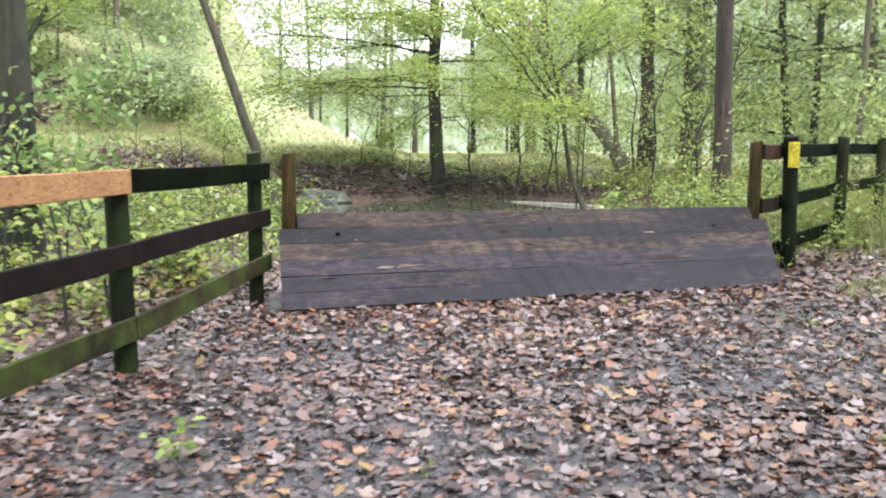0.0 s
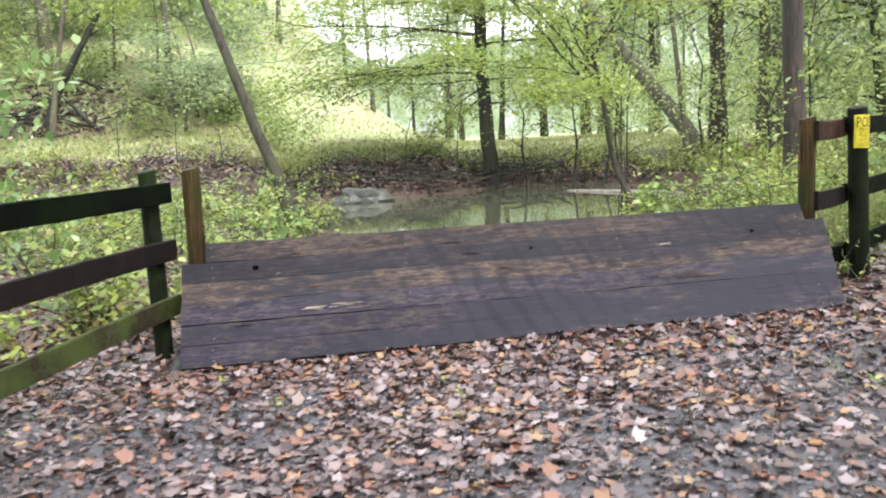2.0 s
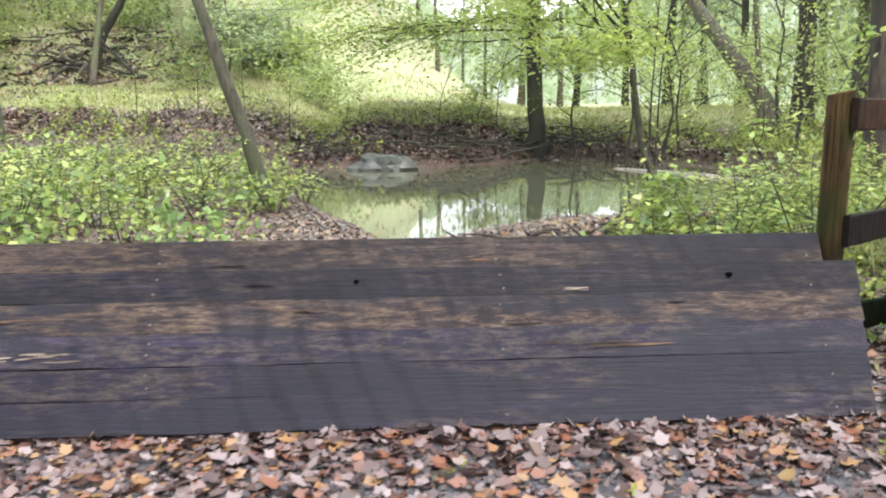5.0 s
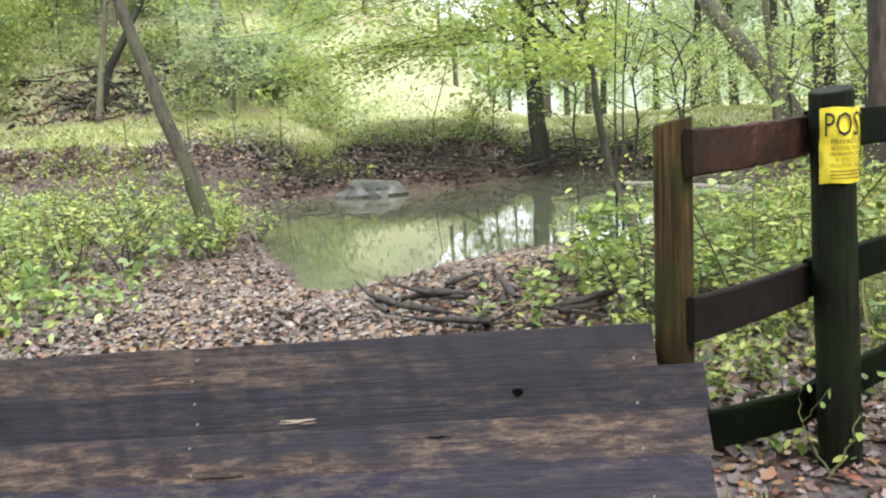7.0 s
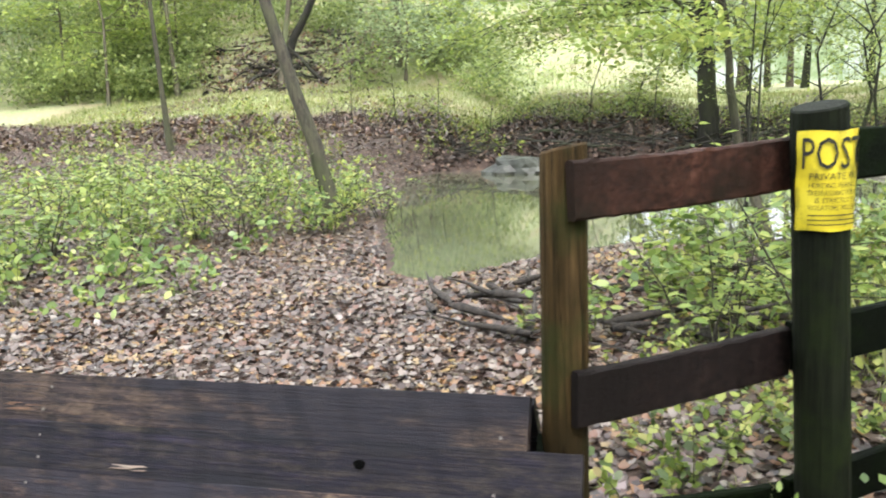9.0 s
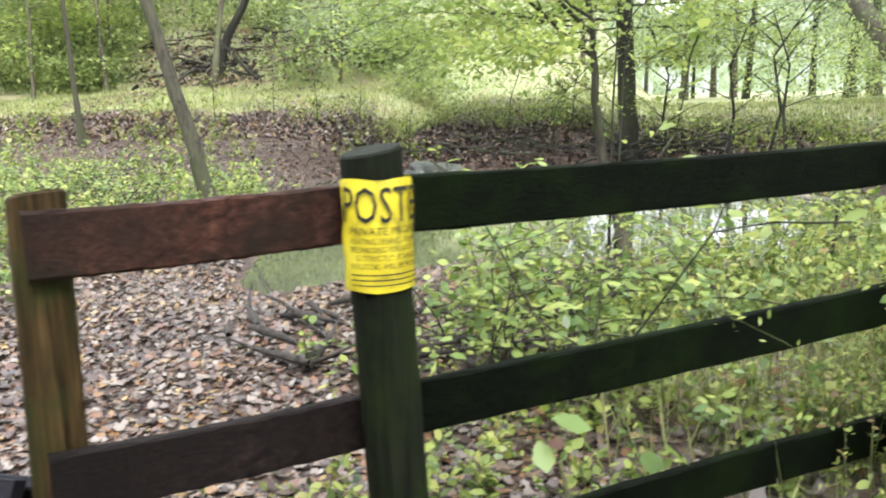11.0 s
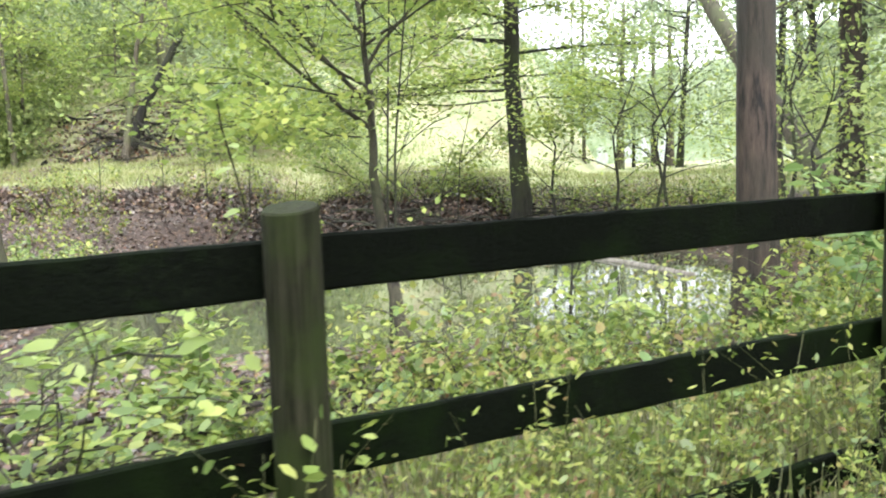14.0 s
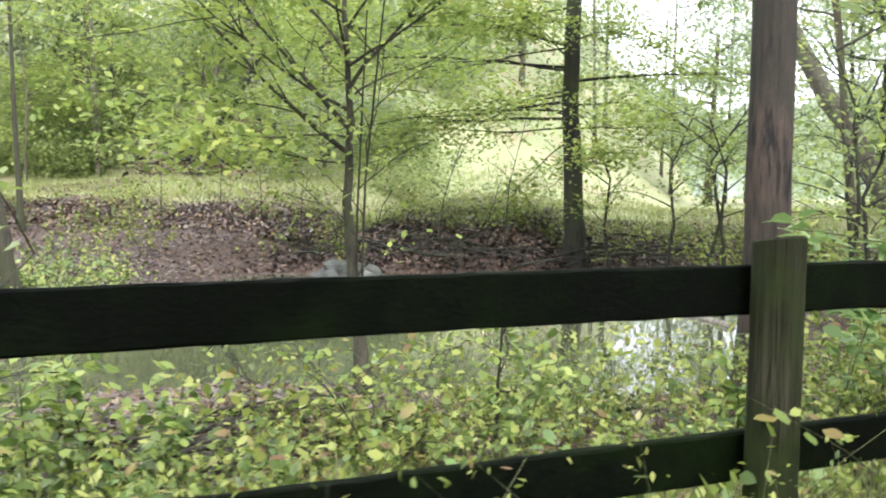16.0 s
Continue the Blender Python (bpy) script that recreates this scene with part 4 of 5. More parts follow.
rng = np.random.default_rng(30)
p = scatter(rng, 75000, -14, 16, -16, 2, lambda x, y: np.where((x > -3.3) & (x < 7.8) & (y > -6.3), 0, 1) * (0.35 + 0.65 * step(-0.6, 0.8, np.sin(x * 0.9 + y) + np.sin(y * 1.3 - x))))
p[:, 2] += rng.uniform(0.002, 0.02, len(p))
stuff("woods_litter", leaves("woods_litter", p, rng.uniform(0.05, 0.11, len(p)), M_LITTER, LEAF_MAPLE, 0.84, rng, curl=1.3), "fallen leaves over the ground of the woods", "fallen leaves")


def litter_cover(x, y):
    """Leaves lie thick before the jump and thin over the wet, trodden mud."""
    mud = np.sin(x * 1.7 + y * 0.6 + 0.8 * np.sin(y * 1.9)) + np.sin(y * 2.3 - x + 0.9 * np.sin(x * 2.6)) + 0.6 * np.sin(x * 4.7 + y * 3.9)
    thick = 0.30 + 0.58 * step(-0.5, 0.9, mud)
    return np.maximum(thick, 0.8 * step(-1.3, -0.15, y))


rng = np.random.default_rng(31)
# path litter, thick before the jump and on the bank behind it
p = scatter(rng, 120000, -3.5, 8, -6.5, 1.3, lambda x, y: np.where(on_coop(x, y), 0, 1) * 0.9 * (1 - 0.8 * step(4.6, 6.5, x + 0.4 * y)) * litter_cover(x, y))
p[:, 2] += rng.uniform(0.002, 0.02, len(p))
stuff("path_litter", leaves("path_litter", p, rng.uniform(0.026, 0.088, len(p)) * rng.uniform(0.7, 1.0, len(p)), M_LITTER, LEAF_MAPLE, 0.84, rng, curl=1.5), "wet brown and tan fallen leaves strewn over the path", "fallen leaves")
p = scatter(rng, 130000, -14, 13.5, 0.9, 18.8, lambda x, y: np.where((pond_distance(x, y) > 0.05) & ~on_coop(x, y), (0.9 - 0.7 * turf_at(x, y)) * (1 - 0.93 * far_bank(x, y)), 0))
p[:, 2] += rng.uniform(0.002, 0.02, len(p))
stuff("bank_litter", leaves("bank_litter", p, rng.uniform(0.028, 0.075, len(p)), M_LITTER_BANK, LEAF_MAPLE, 0.8, rng, curl=1.2), "dry fallen leaves covering the bank of the pond", "fallen leaves")
p = scatter(rng, 42000, -18, 3.0, 17.5, 23.5, lambda x, y: 0.9 * (1 - turf_at(x, y)) * (1 - 0.9 * far_bank(x, y)))
p[:, 2] += rng.uniform(0.002, 0.03, len(p))
stuff("slope_litter", leaves("slope_litter", p, rng.uniform(0.05, 0.11, len(p)), M_LITTER_BANK, LEAF_MAPLE, 0.75, rng, curl=1.2), "brown fallen leaves on the slope behind the pond", "fallen leaves")
p = scatter(rng, 60000, -2.0, 7.5, -6.4, 0.0, lambda x, y: 0.8 * step(6.5, 4.0, x + 0.4 * y))
p[:, 2] += rng.uniform(0.002, 0.012, len(p))
stuff("leaf_scraps", leaves("leaf_scraps", p, rng.uniform(0.010, 0.034, len(p)), M_SCRAP, LEAF_MAPLE, 0.8, rng, curl=1.4), "dark wet scraps of leaves trodden into the mud", "fallen leaves")
p = scatter(rng, 46000, -1.5, 11, 14.5, 24, lambda x, y: 0.9 * far_bank(x, y))
p[:, 2] += rng.uniform(0.005, 0.04, len(p))
stuff("bank_mould", leaves("bank_mould", p, rng.uniform(0.05, 0.12, len(p)), M_MOULD, LEAF_MAPLE, 0.55, rng), "dark rotting leaves on the cut bank", "fallen leaves")
p = scatter(rng, 1500, 0.0, 4.6, -0.16, 0.0, lambda x, y: 0.8 * step(-0.18, 0.0, y) * step(0.1, 1.2, x))
p[:, 2] = ground_z(p[:, 0], p[:, 1]) + rng.uniform(0.0, 0.02, len(p)) * step(-0.14, 0.0, p[:, 1])
stuff("drifted_litter", leaves("drifted_litter", p, rng.uniform(0.04, 0.075, len(p)), M_LITTER, LEAF_MAPLE, 0.72, rng), "leaves drifted against the foot of the planks", "fallen leaves")

p = scatter(rng, 60000, -3.5, 5.6, 0.95, 7.5, lambda x, y: np.where((pond_distance(x, y) > 0.03) & ~on_coop(x, y), 0.9, 0))
p[:, 2] += rng.uniform(0.004, 0.022, len(p))
stuff("shore_litter", leaves("shore_litter", p, rng.uniform(0.022, 0.062, len(p)), M_LITTER_BANK, LEAF_MAPLE, 0.8, rng, curl=1.2), "thick tan leaf litter between the jump and the pond", "fallen leaves")
# the track goes on behind the start of the walk
rear = np.random.default_rng(33)
p = scatter(rear, 60000, -6, 9, -13, -6.3, lambda x, y: 0.75 * litter_cover(x, y) * step(-13, -9, y))
p[:, 2] += rear.uniform(0.002, 0.02, len(p))
stuff("rear_track_litter", leaves("rear_track_litter", p, rear.uniform(0.026, 0.085, len(p)), M_LITTER, LEAF_MAPLE, 0.84, rear, curl=1.5), "wet brown fallen leaves along the track", "fallen leaves")
# grass on the far terrace and hill, thin blades
p = scatter(rng, 110000, -16, 14, 17.5, 34, lambda x, y: turf_at(x, y) * step(36, 22, y))
stuff("meadow_grass", leaves("meadow_grass", p, rng.uniform(0.06, 0.2, len(p)), M_GRASS, LEAF_BLADE * np.array([2.0, 1, 1]), 0, rng, stand=True), "long pale grass on the far terrace and hillside", "grass")
p = scatter(rng, 14000, -14, 9, 18, 26, lambda x, y: 0.8 * step(-0.4, 1.0, np.sin(x * 0.9 + y * 0.5) + np.sin(y * 1.1 - x * 0.6)))
p[:, 2] += rng.uniform(0.03, 0.10, len(p))
stuff("meadow_litter", leaves("meadow_litter", p, rng.uniform(0.06, 0.12, len(p)), M_LITTER_BANK, LEAF_MAPLE, 0.7, rng), "tan fallen leaves caught in the far grass", "fallen leaves")
# verge grass under and before the right fence
def verge(x, y):
    along = (x - P1.x) * 0.825 + (y - P1.y) * 0.566
    across = -(x - P1.x) * 0.566 + (y - P1.y) * 0.825
    return step(0.8, 2.6, along) * step(-1.5, -0.7, across) * step(2.6, 0.8, across)


p = scatter(rng, 60000, 4.5, 13, -2, 8.5, lambda x, y: verge(x, y) * np.where(pond_distance(x, y) > 0.0, 0.5, 0))
stuff("verge_grass", leaves("verge_grass", p, rng.uniform(0.10, 0.42, len(p)), M_GRASS, LEAF_BLADE * np.array([0.28, 1, 1.8]), 0, rng, stand=True), "tangled grass along the fence", "grass")


p = scatter(rng, 22000, 5.0, 13, -1.0, 8.5, lambda x, y: verge(x, y) * np.where(pond_distance(x, y) > 0.0, 0.5, 0) * step(-0.6, 0.9, np.sin(x * 3.3 + y) + np.sin(y * 2.7 - x * 1.9)))
stuff("verge_tall_grass", leaves("verge_tall_grass", p, rng.uniform(0.20, 0.60, len(p)), M_GRASS, LEAF_BLADE * np.array([0.14, 1, 1.2]), 0, rng, stand=True), "tall bent grass blades among the weeds", "grass")


def clump_cloud(rng, centres, per, spread, height):
    c = centres[rng.integers(0, len(centres), per)]
    h = rng.random(per) ** 0.8
    o = rng.normal(0, 1, (per, 3)) * np.array([spread, spread, 0.05])
    o[:, :2] *= (0.5 + 0.7 * h)[:, None]
    o[:, 2] += h * height
    return c + o


# low leafy weeds: left bank, behind the left fence, beside the pond, along the right fence
cs = scatter(rng, 120, -9, 1.2, 0.9, 12, lambda x, y: np.where((pond_distance(x, y) > 0.2) & ((x < 0.4) | (y > 2.6)), 1.0 * step(2.0, 0.2, x - 0.1 * y), 0))
stuff("bank_weeds", leaves("bank_weeds", clump_cloud(rng, cs, 3600, 0.3, 0.35), rng.uniform(0.05, 0.10, 3600), M_BUSH, LEAF_OVAL, 0.6, rng), "low bright green weeds on the near bank", "weeds")
cs = scatter(rng, 160, -6, -0.4, -5.5, 2.0, lambda x, y: np.where(x < -0.45 + 0.37 * (y - 0.47) - 0.25, 1.0, 0))
stuff("fence_weeds", leaves("fence_weeds", clump_cloud(rng, cs, 9000, 0.2, 0.4), rng.uniform(0.04, 0.1, 9000), M_WEED, LEAF_OVAL, 0.6, rng), "broad-leaved green weeds behind the fence", "weeds")
def weeds(name, centres, heights, label, rng, mat, leaf=0.04, per=16, lean=0.3, shape=LEAF_OVAL):
    """Thin-stalked weeds: arching stalks and small leaves along them."""
    n = len(centres)
    az = rng.uniform(0, 2 * np.pi, n)
    bend = np.abs(rng.normal(0, lean, n))
    dirs = np.stack([np.cos(az) * bend, np.sin(az) * bend, np.ones(n)], 1)
    t = rng.uniform(0.15, 1.0, (n, per))
    pts = centres[:, None] + dirs[:, None] * (t * heights[:, None])[..., None]
    pts[..., :2] += (np.stack([np.cos(az), np.sin(az)], 1) * (bend * heights)[:, None])[:, None] * (t ** 2)[..., None] * 0.8
    pts += rng.normal(0, 1, pts.shape) * np.array([0.04, 0.04, 0.02]) * (0.45 if leaf < 0.04 else 1) * (heights[:, None, None] * 1.6 + 0.2)
    sizes = rng.uniform(0.5, 1.3, n * per) * leaf
    stuff(name, leaves(name, pts.reshape(-1, 3), sizes, mat, shape, 0.55, rng), label, "weeds")
    runs = []
    for c, d, h, a_, bd in zip(centres, dirs, heights, az, bend):
        runs.append([(Vector(c + d * h * s_ + np.array([math.cos(a_), math.sin(a_), 0]) * bd * h * 0.8 * s_ ** 2), 0.0035 * (1.1 - s_)) for s_ in (0, 0.4, 0.75, 1.0)])
    stuff(name + "_stalks", tubes(name + "_stalks", runs, M_STALK, 3), "thin pale green weed stalks", "weeds")


def near_fence(lo, hi):
    def keep(x, y):
        along = (x - P1.x) * 0.805 + (y - P1.y) * 0.593
        across = -(x - P1.x) * 0.593 + (y - P1.y) * 0.805
        patch = 0.45 + 0.55 * np.sin(x * 2.7 + y * 1.1) * np.sin(y * 3.1 - x * 0.8)
        return step(0.9, 2.3, along) * step(lo - 0.2, lo, across) * step(hi + 0.5, hi, across) * np.where(pond_distance(x, y) > 0.1, 1, 0) * np.clip(patch, 0.1, 1)
    return keep


cs = scatter(rng, 5600, 5.2, 13, -0.8, 7.5, near_fence(-0.95, 0.5))
weeds("fence_weed_tangle", cs, rng.uniform(0.12, 0.72, len(cs)) * rng.uniform(0.6, 1.1, len(cs)), "tangle of thin green and yellowing weeds along the fence", rng, M_WEED, 0.030, 34, 0.5)
cs = scatter(rng, 6200, 4.6, 13, 1.5, 8.5, near_fence(0.5, 3.4))
weeds("shore_weeds", cs, rng.uniform(0.10, 0.42, len(cs)) * (0.45 + 0.95 * step(-0.8, 1.4, np.sin(cs[:, 0] * 2.9 - cs[:, 1] * 1.3) + np.sin(cs[:, 1] * 3.7 + cs[:, 0] * 1.1))) * (0.9 + 1.0 * step(1.2, 3.4, (cs[:, 0] - P1.x) * 0.805 + (cs[:, 1] - P1.y) * 0.593)), "low green weeds between fence and pond", rng, M_WEED, 0.055, 20, 0.5)
cs = scatter(rng, 1000, 4.7, 12, -0.6, 8.0, near_fence(-0.5, 3.0))
weeds("broad_weeds", cs, rng.uniform(0.2, 0.5, len(cs)), "broad pale green leaves among the weeds", rng, M_WEED_BLUE, 0.085, 8, 0.4)
p = scatter(rng, 16000, 4.7, 13, -2.5, 6.5, lambda x, y: np.where(pond_distance(x, y) > 0.1, 0.7, 0) * step(4.5, 6.0, x))
p[:, 2] += rng.uniform(0.002, 0.02, len(p))
stuff("verge_litter", leaves("verge_litter", p, rng.uniform(0.04, 0.09, len(p)), M_LITTER_BANK, LEAF_MAPLE, 0.75, rng, curl=1.2), "brown leaves lying among the weeds of the verge", "fallen leaves")
# feathery stalks that overtop the lower rails
def tall_at(x, y):
    along = (x - P1.x) * 0.805 + (y - P1.y) * 0.593
    return near_fence(-0.55, 0.35)(x, y) * (step(1.1, 1.9, along) * 0.7 + 0.15)


cs = scatter(rng, 7500, 5.2, 13, -0.8, 7.5, tall_at)
weeds("feathery_weeds", cs, rng.uniform(0.35, 1.0, len(cs)) * rng.uniform(0.8, 1.1, len(cs)), "tall feathery weeds gone to seed through the fence", rng, M_WEED, 0.032, 60, 0.4, LEAF_OVAL * np.array([0.6, 1, 1]))
cs = scatter(rng, 130, -7, 0.6, 3, 13, lambda x, y: np.where(pond_distance(x, y) > 0.4, 0.8, 0))
weeds("broad_bank_weeds", cs, rng.uniform(0.15, 0.5, len(cs)), "broad soft green leaves on the near bank", rng, M_WEED_BLUE, 0.12, 14, 0.5)
# weeds in the corner behind the jump, tufts of grass on the track
cs = scatter(rng, 150, 4.6, 6.4, 0.95, 3.0, lambda x, y: np.where(-(x - P1.x) * 0.593 + (y - P1.y) * 0.805 > 0.15, 0.75, 0))
weeds("corner_weeds", cs, rng.uniform(0.08, 0.38, len(cs)), "yellow-green weeds in the corner behind the jump", rng, M_WEED, 0.05, 20, 0.5)
gr = scatter(rng, 16000, 3.4, 8.0, -2.6, 0.6, lambda x, y: 0.8 * step(0.75, 1.2, np.sin(x * 2.9 + y * 1.3) + np.sin(y * 4.1 - x * 1.7)) * step(3.2, 5.2, x))
stuff("track_grass", leaves("track_grass", gr, rng.uniform(0.04, 0.12, len(gr)), M_GRASS, LEAF_BLADE, 0, rng, stand=True), "small tufts of grass on the leafy track", "grass")
# taller leafy growth on the left bank
cs = scatter(rng, 800, -9, 1.4, 2.2, 12.5, lambda x, y: np.where(pond_distance(x, y) > 0.3, step(1.2, -0.6, x - 0.06 * y) * step(-0.35, 0.5, np.sin(x * 1.5 + 0.7 * y) + np.sin(y * 1.9 - x * 0.6)), 0))
weeds("bank_shoots", cs, rng.uniform(0.25, 1.0, len(cs)), "leafy green shoots on the near bank", rng, M_BUSH, 0.085, 18, 0.35)
cs = scatter(rng, 2200, -13, 1.5, 7, 22.5, lambda x, y: np.where(pond_distance(x, y) > 0.4, 0.6 * step(-0.7, 0.6, np.sin(x * 1.2 + y * 0.8) + np.sin(y * 1.6 - x * 0.7)), 0))
weeds("far_bank_shoots", cs, rng.uniform(0.2, 0.6, len(cs)), "scattered green shoots among the leaf litter", rng, M_WEED, 0.085, 14, 0.4)
cs = scatter(rng, 900, -1.0, 11, 19.8, 22.4, lambda x, y: np.where(pond_distance(x, y) > 0.6, 0.8, 0))
sh = scatter(rng, 1500, 7.8, 14, 8.5, 18.5, lambda x, y: np.where(pond_distance(x, y) > 0.35, 0.7, 0))
weeds("right_shore_weeds", sh, rng.uniform(0.3, 1.0, len(sh)), "leafy shoots and brush on the right shore", rng, M_WEED, 0.085, 16, 0.4)
weeds("bank_top_weeds", cs, rng.uniform(0.2, 0.6, len(cs)), "weeds hanging over the top of the far bank", rng, M_WEED, 0.07, 12, 0.5)
cs = scatter(rng, 60, -0.2, 7.5, -6.5, -0.15, lambda x, y: 0.8)
weeds("path_seedlings", cs, rng.uniform(0.03, 0.10, len(cs)), "small green seedlings among the fallen leaves", rng, M_WEED, 0.035, 7, 0.6)
# shrubs of the woods on the right bank and up the left hill
cs = scatter(rng, 420, 9.6, 34, 4, 36, lambda x, y: np.where((pond_distance(x, y) > 0.4) & (x > 8 + 0.12 * y), np.where((y < 21) & (x < 15), 0.3, 0.8), 0))
stuff("right_underwood", leaves("right_underwood", clump_cloud(rng, cs, 80000, 0.7, 2.8), rng.uniform(0.08, 0.17, 80000), M_LEAF_HILL, LEAF_OVAL, 0.5, rng), "dense green shrubs under the trees", "shrubs")
cs = scatter(rng, 420, -36, -4, 15, 46, lambda x, y: np.where((y > 25.5) & (x < -4.5) & ~((x > -14) & (x < -6) & (y < 32)) & ~((y > 31.5) & (y < 43) & (x > -13)) & (((x + 9.8) / 4.2) ** 2 + ((y - 29.2) / 2.7) ** 2 > 1), 0.8, 0.0))
stuff("hill_underwood", leaves("hill_underwood", clump_cloud(rng, cs, 60000, 0.9, 2.2), rng.uniform(0.10, 0.22, 60000), M_LEAF_HILL, LEAF_OVAL, 0.5, rng), "green shrubs and saplings on the wooded slope", "shrubs")


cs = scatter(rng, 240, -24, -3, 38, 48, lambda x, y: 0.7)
stuff("hill_crest_underwood", leaves("hill_crest_underwood", clump_cloud(rng, cs, 30000, 1.0, 3.6), rng.uniform(0.15, 0.30, 30000), M_LEAF_HAZY, LEAF_OVAL, 0.5, rng), "pale green bushes and saplings above the meadow", "shrubs")


def heap_at(x, y):
    return ((x + 9.8) / 4.2) ** 2 + ((y - 29.2) / 2.7) ** 2 < 1


cs = scatter(rng, 300, -20, 1.0, 26.0, 32.5, lambda x, y: np.where(heap_at(x, y), 0, 0.75 * np.where((x > -14) & (x < -6) & (y < 32), 0, 1) * step(1.0, -2.5, x + 0.25 * (y - 26)) * step(-0.9, 0.3, np.sin(x * 1.3 + y) + np.sin(y * 1.7 - x * 0.9))))
stuff("hill_foot_shrubs", leaves("hill_foot_shrubs", clump_cloud(rng, cs, 26000, 0.8, 1.3), rng.uniform(0.09, 0.2, 26000), M_LEAF_HILL, LEAF_OVAL, 0.55, rng), "green bushes at the foot of the hill", "shrubs")


# ---- rock, sticks ----
def boulder(name, loc, size, seed, mat):
    bm = bmesh.new()
    bmesh.ops.create_icosphere(bm, subdivisions=3, radius=1)
    for v in bm.verts:
        k = 1 + 0.42 * noise.noise(v.co * 1.5 + Vector((seed, 0, 0))) + 0.10 * noise.noise(v.co * 4 + Vector((seed, 3, 0)))
        v.co = Vector((v.co.x * size[0], v.co.y * size[1], v.co.z * size[2])) * k
    me = bpy.data.meshes.new(name)
    bm.to_mesh(me)
    bm.free()
    me.materials.append(mat)
    ob = new(name, me)
    ob.location = loc
    return ob


tagged(boulder("boulder", (1.62, 15.75, -0.10), (0.70, 0.45, 0.36), 2, M_ROCK), "pale grey boulder half in the water by the far bank", "rock")
rng = np.random.default_rng(77)
for i in range(46):
    x, y = rng.uniform(3.1, 5.4), rng.uniform(3.1, 4.9)
    a = rng.uniform(-0.9, 2.6)
    ln = rng.uniform(0.3, 1.1)
    z = g(x, y) + 0.03 + 0.012 * (i % 8)
    run = branch_run(rng, (x, y, z), (math.cos(a), math.sin(a), rng.uniform(-0.03, 0.07)), ln, rng.uniform(0.010, 0.04), 0.0, 0.06, 6, 0.45)
    s = thing("fallen_branch", "dead branch lying in a heap by the shore", "branch", (x, y, z), "heap of dead branches")
    under("stick", tubes("stick", [run], M_STICK, 7), s)

for i in range(30):
    x, y = rng.uniform(4.9, 6.2), rng.uniform(4.6, 5.9)
    run = branch_run(rng, (x, y, g(x, y) + 0.03 + 0.012 * (i % 6)), (math.cos(0.75 + rng.normal(0, 0.12)), math.sin(0.75 + rng.normal(0, 0.12)), 0.02), rng.uniform(0.5, 1.0), rng.uniform(0.014, 0.03), 0.0, 0.05, 6, 0.45)
    s = thing("fallen_branch", "dead branch lying in a heap by the shore", "branch", (x, y, 0), "heap of dead branches")
    under("stick", tubes("stick", [run], M_STICK, 7), s)
CUT = (6.2, 2.25)
# pale log-shaped stand-in for the bright far waterline, brush heap on the far terrace
s = thing("waterline_strip", "pale log-shaped strip standing in for the bright far water's edge", "log", (6.7, 15.4, -0.1))
under("stem", tubes("stem", [[((6.9, 15.3, -0.16), 0.04), ((7.5, 14.3, -0.15), 0.055), ((8.1, 13.3, -0.14), 0.055), ((8.7, 12.3, -0.14), 0.04)]], M_PALE, 10), s)
cut = thing("cut_log", "short grey cut log lying in the weeds", "log", (CUT[0], CUT[1], 0.1))
under("stem", tubes("stem", [[((CUT[0], CUT[1], 0.17), 0.065), ((CUT[0] + 0.25, CUT[1] + 0.28, 0.18), 0.062), ((CUT[0] + 0.5, CUT[1] + 0.5, 0.2), 0.06)]], M_PALE, 12), cut)
heap = thing("brush_heap", "heap of dead brown logs and branches on the far slope", "brush", (-9.8, 28.2, g(-9.8, 28.2)))
for i in range(130):
    x, y = rng.normal(-9.6, 1.7), rng.normal(29.2, 1.1)
    z = g(x, y) + abs(rng.normal(0.05, 0.18))
    a = rng.normal(2.9, 0.9)
    under("log", tubes("log", [branch_run(rng, (x, y, z), (math.cos(a), math.sin(a), rng.normal(0.03, 0.22)), rng.uniform(0.7, 2.6), rng.uniform(0.02, 0.10), 0.03, 0.16, 6)], M_BARK if i % 3 else M_BARK_GREY, 7), heap)

hp = scatter(rng, 5500, -14, -5.5, 26.2, 32, lambda x, y: np.where(heap_at(x, y), 0.9, 0))
hp[:, 2] += rng.uniform(0, 0.35, len(hp))
stuff("heap_litter", leaves("heap_litter", hp, rng.uniform(0.06, 0.15, len(hp)), M_LITTER, LEAF_MAPLE, 0.6, rng), "dead brown leaves caught in the brush heap", "fallen leaves")
tree("broken_snag", "dark dead snag leaning out of the brush heap", [(-9.9, 28.2, g(-9.9, 28.2)), (-9.3, 28.3, 4.1), (-8.4, 28.5, 5.6), (-7.7, 28.7, 6.9)], 0.2, 0.10, M_BARK, [(0.75, 20, 0.4, 1.2, 0.05), (0.9, 190, 0.5, 1.0, 0.04)], 0, twigs=1)

